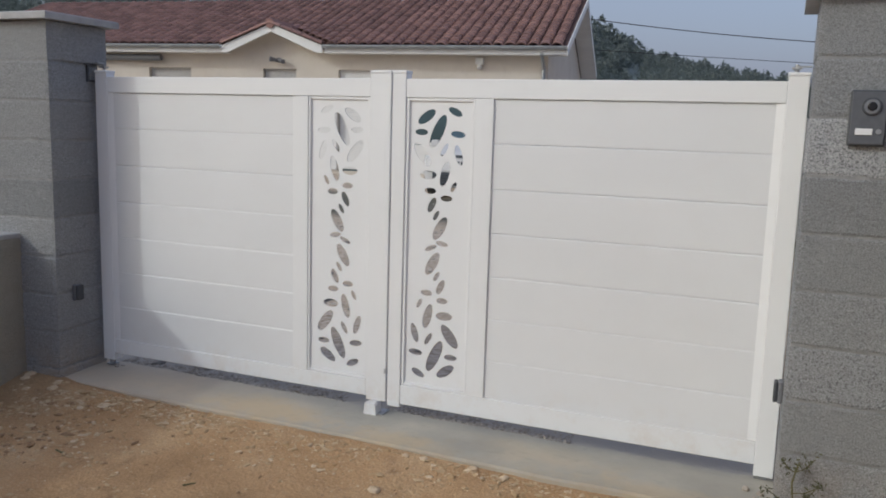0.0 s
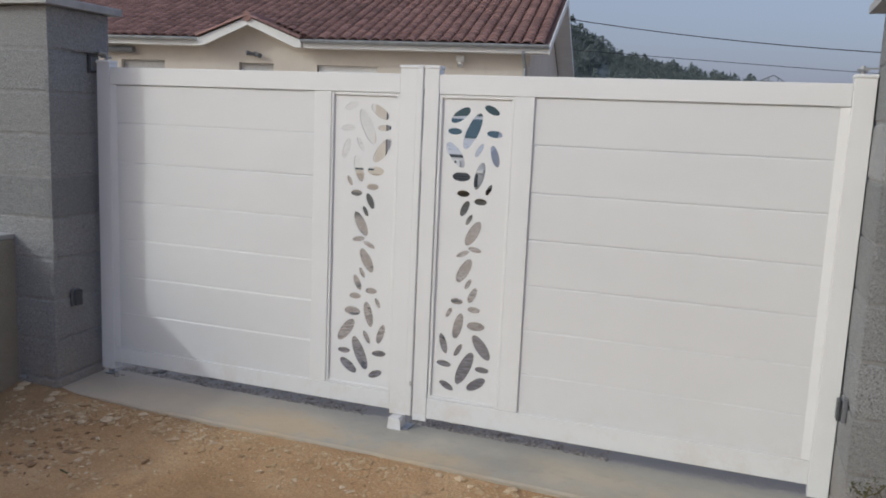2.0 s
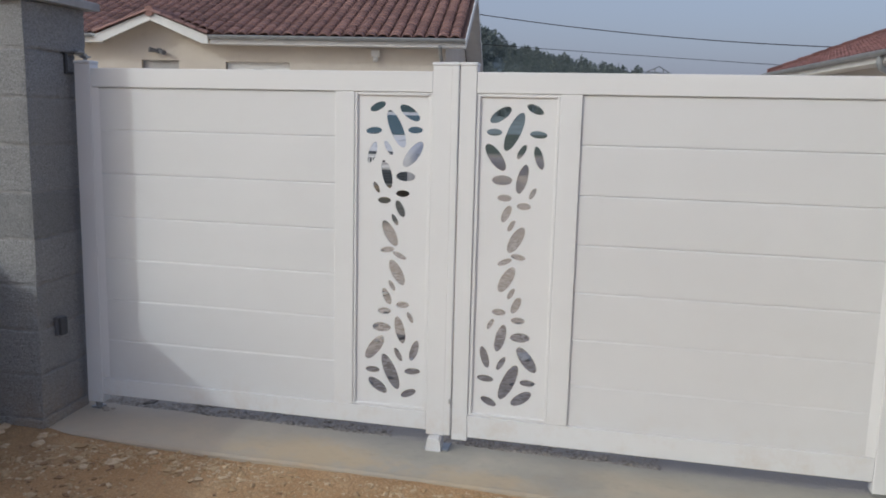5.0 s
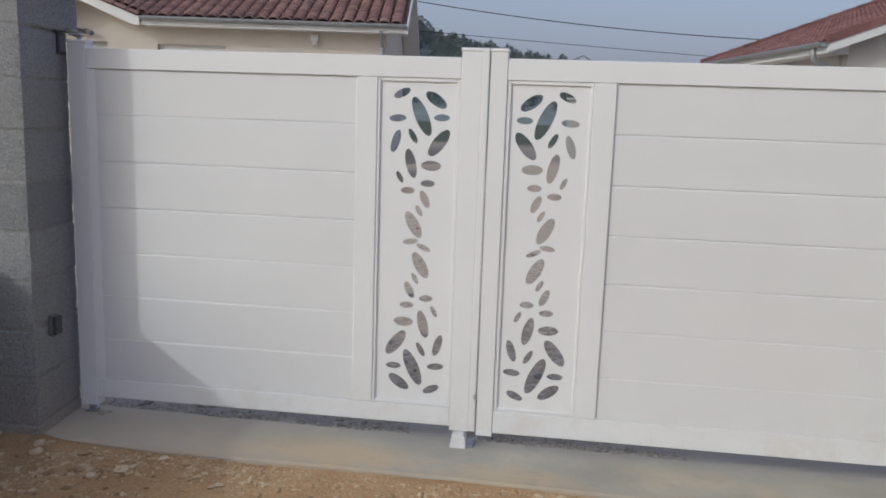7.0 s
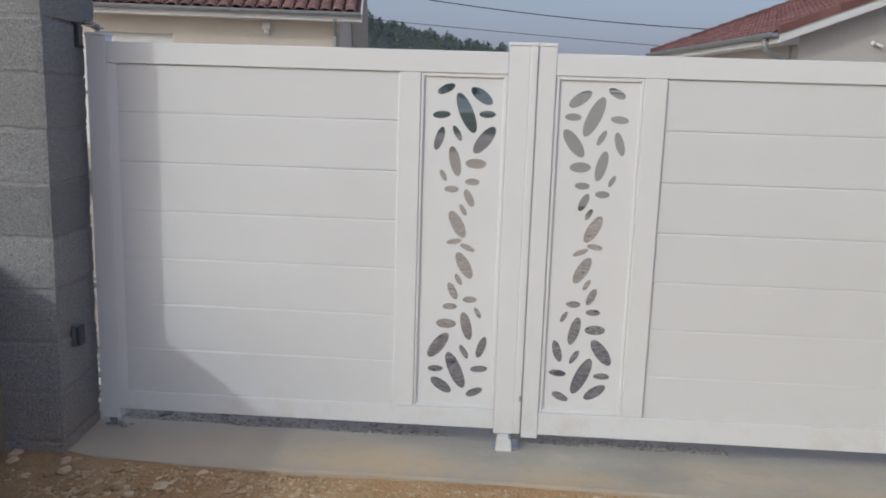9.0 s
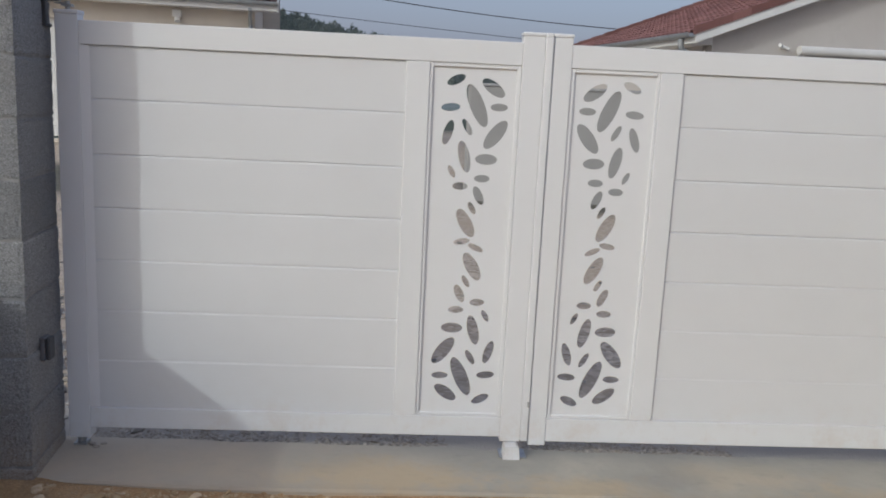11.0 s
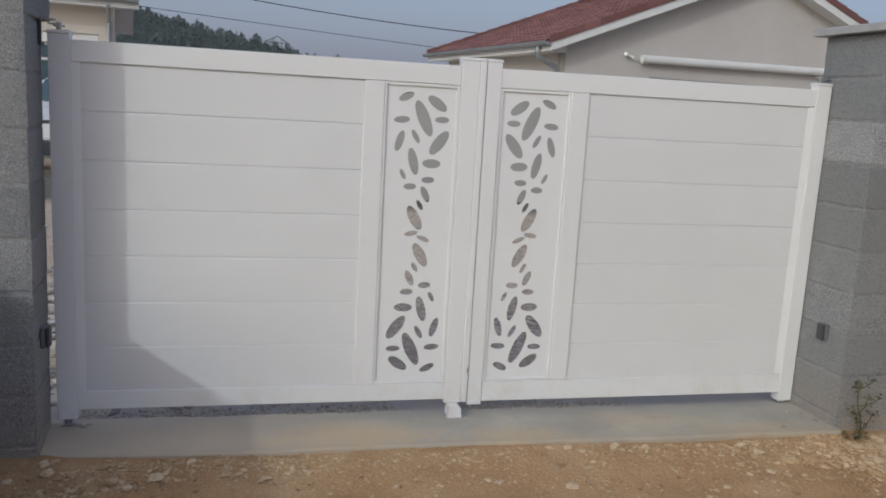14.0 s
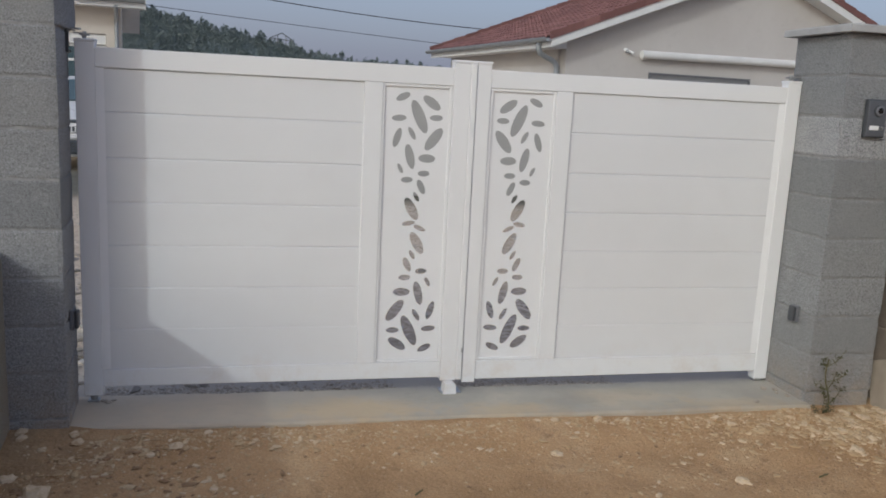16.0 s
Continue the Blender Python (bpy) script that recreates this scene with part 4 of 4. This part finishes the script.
# white car parked in the yard, its nose towards the gate
def lofted(stations):
    """A closed shell through cross-sections (y, half width, bottom, shoulder, top, top half width)."""
    bm = bmesh.new()
    rings = []
    for y, hw, zb, zs, zt, tw in stations:
        half = [(hw * 0.82, zb), (hw * 0.97, zb + 0.08), (hw, zb * 0.5 + zs * 0.5), (hw * 0.985, zs), (tw + 0.05, zt - 0.06), (tw, zt - 0.015), (tw * 0.5, zt)]
        rings.append([bm.verts.new((x, y, z)) for x, z in half + [(-x, z) for x, z in half[::-1]]])
    for a, b in zip(rings, rings[1:]):
        for k in range(len(a)):
            j = (k + 1) % len(a)
            bm.faces.new((a[k], a[j], b[j], b[k]))
    bm.faces.new(rings[0])
    bm.faces.new(rings[-1][::-1])
    return bm


def slab_on(points, out, thick=0.008):
    """A thin pane over four points, pushed out along a direction."""
    bm = bmesh.new()
    o = Vector(out).normalized()
    a = [bm.verts.new(Vector(p) + o * 0.002) for p in points]
    b = [bm.verts.new(Vector(p) + o * (0.002 + thick)) for p in points]
    bm.faces.new(a)
    bm.faces.new(b[::-1])
    for k in range(len(a)):
        j = (k + 1) % len(a)
        bm.faces.new((a[j], a[k], b[k], b[j]))
    return bm


car = thing("car", "white parked car with dark windscreen and black grille", "car", pose(-3.43, 11.0, -0.03, 0, 0, 3))
part("body", lofted(((0.0, 0.66, 0.28, 0.62, 0.83, 0.6), (0.1, 0.8, 0.24, 0.7, 0.9, 0.68), (0.45, 0.86, 0.22, 0.78, 1.0, 0.72), (0.98, 0.88, 0.21, 0.88, 1.13, 0.74),
                     (1.7, 0.88, 0.21, 0.93, 1.53, 0.62), (2.3, 0.88, 0.21, 0.94, 1.6, 0.6), (3.4, 0.88, 0.22, 0.94, 1.56, 0.58), (3.95, 0.86, 0.26, 0.92, 1.25, 0.62), (4.1, 0.8, 0.3, 0.85, 1.0, 0.6))), CAR_WHITE, car, smooth=True)
part("windscreen", slab_on(((-0.7, 1.02, 1.155), (0.7, 1.02, 1.155), (0.58, 1.68, 1.52), (-0.58, 1.68, 1.52)), (0, -0.5, 0.87), 0.012), GLASS, car, "dark glossy windscreen")
for sgn in (-1, 1):
    part("side_window", slab_on(((sgn * 0.85, 1.35, 0.98), (sgn * 0.85, 3.3, 0.98), (sgn * 0.68, 3.2, 1.46), (sgn * 0.68, 1.85, 1.46)), (sgn, 0, 0.4)), GLASS, car)
    lamp = part("headlight", slab_on(((sgn * 0.45, 0.02, 0.68), (sgn * 0.8, 0.14, 0.7), (sgn * 0.8, 0.16, 0.84), (sgn * 0.5, 0.03, 0.8)), (sgn * 0.3, -1, 0.1), 0.02), LAMP_GLASS, car, "clear glass headlight")
    part("reflector", rod((sgn * 0.62, 0.02, 0.75), (sgn * 0.62, 0.06, 0.75), 0.045, 0.05, 14), STEEL, lamp)
    mirror = part("mirror", box(min(sgn * 0.9, sgn * 1.06), max(sgn * 0.9, sgn * 1.06), 1.12, 1.24, 0.98, 1.12, 0.03, 3), CAR_WHITE, car)
    part("mirror_foot", box(min(sgn * 0.86, sgn * 0.92), max(sgn * 0.86, sgn * 0.92), 1.15, 1.21, 0.97, 1.01, 0.008), TRIM, mirror)
    for y in (0.78, 3.25):
        tyre = part("wheel", rod((sgn * 0.7, y, 0.31), (sgn * 0.895, y, 0.31), 0.31, 0.3, 24), RUBBER, car, "black tyre")
        part("rim", rod((sgn * 0.896, y, 0.31), (sgn * 0.91, y, 0.31), 0.2, 0.18, 20), STEEL, tyre)
part("upper_grille", box(-0.45, 0.45, -0.012, 0.05, 0.815, 0.868, 0.008, 2), TRIM, car, "black slim upper grille")
part("bumper", box(-0.72, 0.72, -0.035, 0.08, 0.54, 0.61, 0.02, 3), CAR_WHITE, car)
lg = part("lower_grille", box(-0.6, 0.6, -0.02, 0.05, 0.29, 0.535, 0.02, 2), TRIM, car, "black lower grille")
for q in range(4):
    part("grille_bar", box(-0.56, 0.56, -0.03, -0.0205, 0.32 + q * 0.05, 0.332 + q * 0.05, 0.003), RUBBER, lg)
np_ = part("number_plate", box(-0.26, 0.26, -0.03, -0.014, 0.66, 0.77, 0.004), PAPER, car, "white plate with dark marks")
for q in range(7):
    part("plate_mark", box(-0.21 + q * 0.06, -0.172 + q * 0.06, -0.0325, -0.0302, 0.675, 0.755), TRIM, np_)
part("wiper", rod((-0.5, 0.99, 1.155), (0.1, 1.06, 1.2), 0.008, 0.006, 6), TRIM, car)

# shed roof beyond the block wall, its tiled slope facing the drive
shed = thing("shed", "small garden shed with a red tile roof beyond the wall", "shed", pose(6.1, 3.3, 0, 0, 0, -24))
part("wall", box(0.2, 4.0, 0.2, 2.2, -0.1, 1.58), PALE, shed)
part("roof", prism([(0.0, 1.6), (1.3, 1.99), (2.6, 1.6), (2.6, 1.54), (1.3, 1.93), (0.0, 1.54)], -4.2, 0.0), ROOFING, shed, m=Matrix.Rotation(radians(90), 4, "Z"))
sp = math.atan(0.39 / 1.3)
for r in range(9):
    for c in range(20):
        q = r * 0.155
        m = Matrix.Translation((0.1 + c * 0.21, q * math.cos(sp) - 0.03, 1.625 + q * math.sin(sp))) @ Matrix.Rotation(sp - 0.05, 4, "X")
        part("tile", T3, None, shed, m=m)


# ---- wooded hill and cables ----
RIDGE = ((-400, 36), (-226, 34), (-90, 30), (-42, 23.8), (-35, 20.2), (-28, 17.2), (-11, 14.0), (0, 11.6), (6, 10.4), (20, 7.6), (35, 7.4), (60, 6.5), (160, 6), (400, 8))


def ridge(x):
    return float(np.interp(x, [p[0] for p in RIDGE], [p[1] for p in RIDGE]))


def hill_z(x, y):
    f = min(1.0, max(0.0, (y - 95) / 105))
    return ridge(x) * f * f * (3 - 2 * f) - 0.3


hx, hy = np.linspace(-400, 400, 90), np.linspace(95, 330, 24)
hv = [(x, y, hill_z(x, y) + noise.noise(Vector((x * 0.03, y * 0.03, 0))) * 0.8) for y in hy for x in hx]
hf = [(j * 90 + i, j * 90 + i + 1, (j + 1) * 90 + i + 1, (j + 1) * 90 + i) for j in range(23) for i in range(89)]
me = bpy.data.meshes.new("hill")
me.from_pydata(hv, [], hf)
me.materials.append(HAZED_HILL)
tagged(new("hill", me), "wooded hillside in the distance, coloured pale for haze", "hill", kind="structure")

ico = bmesh.new()
bmesh.ops.create_icosphere(ico, subdivisions=1, radius=1)
ico_v = np.array([v.co for v in ico.verts])
ico_f = np.array([[v.index for v in f.verts] for f in ico.faces])
ico.free()
rng = np.random.default_rng(4)
V, F, k = [], [], 0


def add_tree(x, y, z, h, kind):
    """A crown of small loose leaf tufts round a few denser cores."""
    global k
    wide = {"round": 0.42, "spire": 0.17, "bare": 0.3}[kind]
    n = {"round": 110, "spire": 70, "bare": 45}[kind]
    t = rng.uniform(0.02, 1.0, n)
    prof = np.sin(np.pi * np.clip(t * 0.85 + 0.13, 0, 0.98)) if kind != "spire" else 1.02 - t
    lump = 1 + 0.35 * np.sin(rng.uniform(0, 6.28) + 5 * t)
    a, r = rng.uniform(0, 2 * np.pi, n), h * wide * prof * lump * np.sqrt(rng.uniform(0.1, 1, n))
    c = np.stack((x + r * np.cos(a), y + r * np.sin(a), z + h * t), 1)
    size = h * rng.uniform(0.04, 0.11, n) * (0.35 if kind == "bare" else 1)
    d = rng.normal(0, 1, (n, 4, 3)) * size[:, None, None] * 0.75
    if kind == "bare":
        d[:, :, 2] *= 3.5
    p = c[:, None, :] + d
    V.append(p.reshape(-1, 3))
    base = k + np.arange(n)[:, None] * 4
    F.append(np.concatenate((base + np.array((0, 1, 2)), base + np.array((0, 2, 3)))))
    k += n * 4


for i in range(3400):
    x, y = rng.uniform(-80, 80), 201 - 80 * rng.uniform() ** 1.5
    kind = ("round", "round", "round", "round", "spire", "bare")[rng.integers(6)]
    add_tree(x, y, hill_z(x, y) - 0.3, (rng.uniform(1.5, 2.9) + 1.4 * rng.uniform() ** 6) * (1.35 if x < -30 else 1.0), kind)
for x, h, kind in ((-33.5, 4.6, "round"), (-31.5, 4.0, "round"), (-12.5, 3.6, "spire"), (-3.5, 3.6, "bare"), (-1.8, 3.2, "bare"), (9.5, 2.9, "bare"), (27.0, 3.2, "round"), (28.2, 2.6, "bare")):
    add_tree(x, 197, hill_z(x, 197) - 0.2, h, kind)
for i in range(600):
    x, y = rng.uniform(-330, -80), 200 - abs(rng.normal(0, 12))
    add_tree(x, y, hill_z(x, y) - 0.5, rng.uniform(3, 6), "round")
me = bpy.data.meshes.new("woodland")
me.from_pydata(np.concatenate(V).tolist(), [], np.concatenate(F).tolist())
me.materials.append(HAZED_WOODS)
tagged(new("woodland", me), "mixed woodland on the far hill, its green paled for haze", "woods", kind="stuff")


# the head of a steel pylon on the crest
fr = thing("pylon", "distant grey steel lattice pylon on the hill crest", "pylon", pose(5.3, 186, 9.3))
for a, b in (((-2.6, 0, 0), (-2.6, 0, 4.0)), ((2.6, 0, 0), (2.6, 0, 3.6)), ((-2.6, 0, 4.0), (0, 0, 5.2)), ((0, 0, 5.2), (2.6, 0, 3.6)), ((-0.9, 0, 0), (-0.9, 0, 4.78)), ((0.9, 0, 0), (0.9, 0, 4.65)), ((-2.6, 0, 4.0), (2.6, 0, 3.6))):
    part("strut", rod(a, b, 0.11, 0.11, 6), MIDGREY, fr)


def cable(label, a, b, sag, r):
    cu = bpy.data.curves.new("overhead_cable", "CURVE")
    cu.dimensions, cu.bevel_depth, cu.bevel_resolution = "3D", r, 1
    sp = cu.splines.new("POLY")
    n = 30
    sp.points.add(n)
    for i in range(n + 1):
        t = i / n
        p = Vector(a).lerp(Vector(b), t)
        sp.points[i].co = (p.x, p.y, p.z - sag * 4 * t * (1 - t), 1)
    cu.materials.append(BLACK)
    return tagged(new("overhead_cable", cu), label, "cable")


cable("black overhead cable strung high across the sky", (-30, 45, 12.27), (32, 45, 6.34), 2.82, 0.028)
cable("thin black overhead cable below the thicker one", (-30, 45, 7.6), (32, 45, 3.65), 0.3, 0.018)


# ---- rubble, stones and the weed ----
def stone_pool(n, seed):
    out = []
    r = np.random.default_rng(seed)
    for i in range(n):
        v = np.sign(ico_v) * np.abs(ico_v) ** 0.8 * r.uniform(0.5, 1.3, (len(ico_v), 1)) * np.array((1.15, r.uniform(0.45, 0.95), r.uniform(0.25, 0.55)))
        out.append(v)
    return out


pool = stone_pool(40, 2)


def rubble(name, label, spots, mat=None):
    vs, fs, n = [], [], 0
    for x, y, s in spots:
        a = rng.uniform(0, 6.28)
        rot = np.array(((math.cos(a), math.sin(a), 0), (-math.sin(a), math.cos(a), 0), (0, 0, 1)))
        vs.append(pool[rng.integers(len(pool))] @ rot * s + np.array((x, y, ground_height(x, y) + s * 0.05)))
        fs.append(ico_f + n)
        n += len(ico_v)
    me = bpy.data.meshes.new(name)
    me.from_pydata(np.concatenate(vs).tolist(), [], np.concatenate(fs).tolist())
    me.materials.append(mat or STONE)
    return tagged(new(name, me), label, "stones", kind="stuff")


def patchy(x, y, scale=2.6, level=0.0):
    """Stones lie in drifts, with bare clay between."""
    return noise.noise(Vector((x * scale, y * scale * 1.3, 11))) + 0.5 * noise.noise(Vector((x * scale * 3, y * scale * 3, 4))) > level


spots = []
for i in range(4200):
    x = rng.uniform(-1.5, 2.7)
    edge = -0.325 - 0.014 * (x + 1.3)
    y = edge - abs(rng.exponential(0.11)) - 0.008
    if patchy(x, y, 3.5, -0.22):
        spots.append((x, y, float(np.clip(rng.lognormal(-5.25, 0.55), 0.002, 0.02))))
for i in range(2300):
    x, y = rng.uniform(-1.54, -0.3), -0.31 - abs(rng.normal(0, 0.36))
    if patchy(x, y, 3.0, -0.05):
        spots.append((x, y, float(np.clip(rng.lognormal(-5.15, 0.6), 0.0025, 0.026))))
for i in range(3200):
    x, y = 2.64 - abs(rng.normal(0, 0.42)), -0.37 - abs(rng.normal(0, 0.28))
    if patchy(x, y, 3.0, -0.25):
        spots.append((x, y, float(np.clip(rng.lognormal(-4.9, 0.6), 0.003, 0.03))))
for i in range(5200):
    x, y = rng.uniform(-1.5, 2.6), rng.uniform(-2.4, -0.4)
    if patchy(x, y, 1.5, 0.1):
        spots.append((x, y, float(np.clip(rng.lognormal(-5.2, 0.6), 0.0015, 0.022))))
spots_clod = [(rng.uniform(-1.5, 2.5), rng.uniform(-2.3, -0.5), float(np.clip(rng.lognormal(-4.9, 0.5), 0.003, 0.022))) for i in range(420)]
spots_clod += [(rng.uniform(-1.5, -0.7), rng.uniform(-1.2, -0.4), float(np.clip(rng.lognormal(-4.6, 0.5), 0.004, 0.03))) for i in range(160)]
rubble("clods", "dark crumbly clay clods on the track", spots_clod, CLOD)
rubble("rubble", "pale limestone rubble strewn over the clay", spots)
spots = []
for i in range(5200):
    x = rng.uniform(-1.35, 2.25)
    if x > -0.45 and not patchy(x, 0.1, 2.2, 0.12):
        continue
    spots.append((x, slab_back(x) + 0.004 + abs(rng.normal(0, 0.09)), float(np.clip(rng.lognormal(-4.9, 0.5), 0.003, 0.022))))
rubble("mortar_crumbs", "dark rough mortar crumbs behind the threshold", spots, CRUST)
spots = [(rng.uniform(-7, 7), 0.2 + abs(rng.normal(0, 4)), float(np.clip(rng.lognormal(-3.9, 0.5), 0.008, 0.06))) for i in range(1600)]
spots += [(-1.9 + rng.normal(0, 0.6), 0.2 + abs(rng.normal(0, 1.6)), float(np.clip(rng.lognormal(-3.6, 0.5), 0.012, 0.07))) for i in range(900)]
rubble("yard_gravel", "grey gravel and stones in the yard", spots, YARD_STONE)

LUMPS = ((-1.505, -0.335, 0.03), (-1.495, -0.375, 0.026), (-1.3, -0.345, 0.026), (-1.276, -0.4, 0.03), (-1.4, -0.45, 0.02), (-1.474, -0.669, 0.034), (-1.38, -0.74, 0.022),
         (-1.348, -0.79, 0.06), (-0.761, -0.345, 0.022), (-0.885, -0.44, 0.03), (-0.98, -0.5, 0.02), (0.72, -0.657, 0.03), (0.814, -0.37, 0.022), (0.726, -0.375, 0.018),
         (1.03, -0.372, 0.028), (1.173, -0.385, 0.024), (1.685, -0.475, 0.026), (1.415, -0.99, 0.034), (2.42, -0.48, 0.034), (2.52, -0.55, 0.04), (2.32, -0.5, 0.03),
         (2.46, -0.66, 0.03), (2.36, -0.42, 0.03), (2.57, -0.43, 0.04), (2.125, -0.805, 0.035), (2.2, -0.6, 0.03), (2.27, -0.72, 0.026), (2.05, -0.52, 0.022))
for x, y, s in LUMPS:
    bm = bmesh.new()
    bmesh.ops.create_icosphere(bm, subdivisions=2, radius=1)
    for v in bm.verts:
        n = noise.noise(v.co * 1.7 + Vector((x * 9, y * 9, s * 50)))
        v.co = v.co * (1 + 0.6 * n) + Vector((0.2, 0.1, 0)) * round(2 * n)
        v.co = Vector((v.co.x * s, v.co.y * s * 0.8, v.co.z * s * 0.45))
    tagged(part("stone", bm, STONE, m=pose(x, y, ground_height(x, y) + s * 0.1, 0, 0, x * 200)), "loose pale limestone lump on the clay", "stone", "loose stones by the gate")

# mortar crumbs on the slab by the hinge, and twigs on the clay
for x, y, s in ((1.929, -0.302, 0.012), (2.085, -0.125, 0.016), (2.14, -0.147, 0.014), (2.15, -0.238, 0.012), (2.12, -0.19, 0.009), (-1.24, 0.012, 0.014), (-1.22, -0.01, 0.012), (-1.2, 0.02, 0.01)):
    bm = bmesh.new()
    bmesh.ops.create_icosphere(bm, subdivisions=2, radius=1)
    for v in bm.verts:
        v.co *= 1 + 0.5 * noise.noise(v.co * 1.9 + Vector((x * 30, y * 30, 0)))
        v.co = Vector((v.co.x * s * 1.3, v.co.y * s, v.co.z * s * 0.5))
    tagged(part("mortar_crumb", bm, TAN_MORTAR, m=pose(x, y, s * 0.35, 0, 0, x * 300)), "small grey crumb of dried mortar on the slab", "crumb", "mortar crumbs on the slab")
for x, y, ln, turn in ((-0.65, -0.935, 0.075, -20), (0.05, -0.95, 0.05, 40), (1.8, -1.0, 0.06, 15)):
    tw = thing("twig", "short dry brown twig lying on the clay", "twig", pose(x, y, ground_height(x, y) + 0.006, 0, 0, turn), "twigs on the clay")
    part("stick", rod((-ln / 2, 0, 0), (ln / 2, 0.004, 0.002), 0.0042, 0.0026, 7), STEM, tw)
    part("side_shoot", rod((0, 0.002, 0.001), (ln * 0.22, ln * 0.16, 0.004), 0.002, 0.001, 6), STEM, tw)

weed = thing("weed", "spindly green weed growing at the pillar's foot", "plant", pose(2.25, -0.42, -0.02))
wr = random.Random(9)


def leafy(stem_pts, r0):
    bm = bmesh.new()
    for a, b in zip(stem_pts, stem_pts[1:]):
        rod(a, b, r0, r0 * 0.75, 6, bm)
    return bm


main = [Vector((0.012 * math.sin(i), 0.006 * i, 0.038 * i)) for i in range(8)]
part("stem", leafy(main, 0.004), STEM, weed)
tips = [main[-1]]
for i in range(1, 7):
    for sgn in (-1, 1):
        if wr.random() < 0.62:
            b = main[i]
            ln = wr.uniform(0.07, 0.15) * (1.2 - i * 0.1)
            d = Vector((sgn * 0.8, wr.uniform(-0.6, 0.5), wr.uniform(0.25, 0.7))).normalized()
            pts = [b, b + d * ln * 0.5, b + d * ln + Vector((0, 0, 0.02))]
            part("stem", leafy(pts, 0.0022), STEM, weed)
            tips += pts[1:]
vs, fs = [], []
for t in tips + [Vector((wr.gauss(0, 0.03), wr.gauss(0, 0.02), wr.uniform(0.0, 0.05))) for _ in range(9)]:
    for j in range(9):
        c = t + Vector([wr.gauss(0, 0.011) for _ in range(3)])
        d = Vector([wr.gauss(0, 1) for _ in range(3)]).normalized()
        n = d.orthogonal().normalized()
        w = d.cross(n)
        q = wr.uniform(0.006, 0.012)
        fs.append(tuple(range(len(vs), len(vs) + 4)))
        vs += [tuple(p) for p in (c - d * q, c + n * q * 0.4 + w * 0.002, c + d * q, c - n * q * 0.4 + w * 0.002)]
me = bpy.data.meshes.new("leaves")
me.from_pydata(vs, [], fs)
tagged(part("leaves", me, WEED, weed), "small grey-green leaves", kind="stuff")
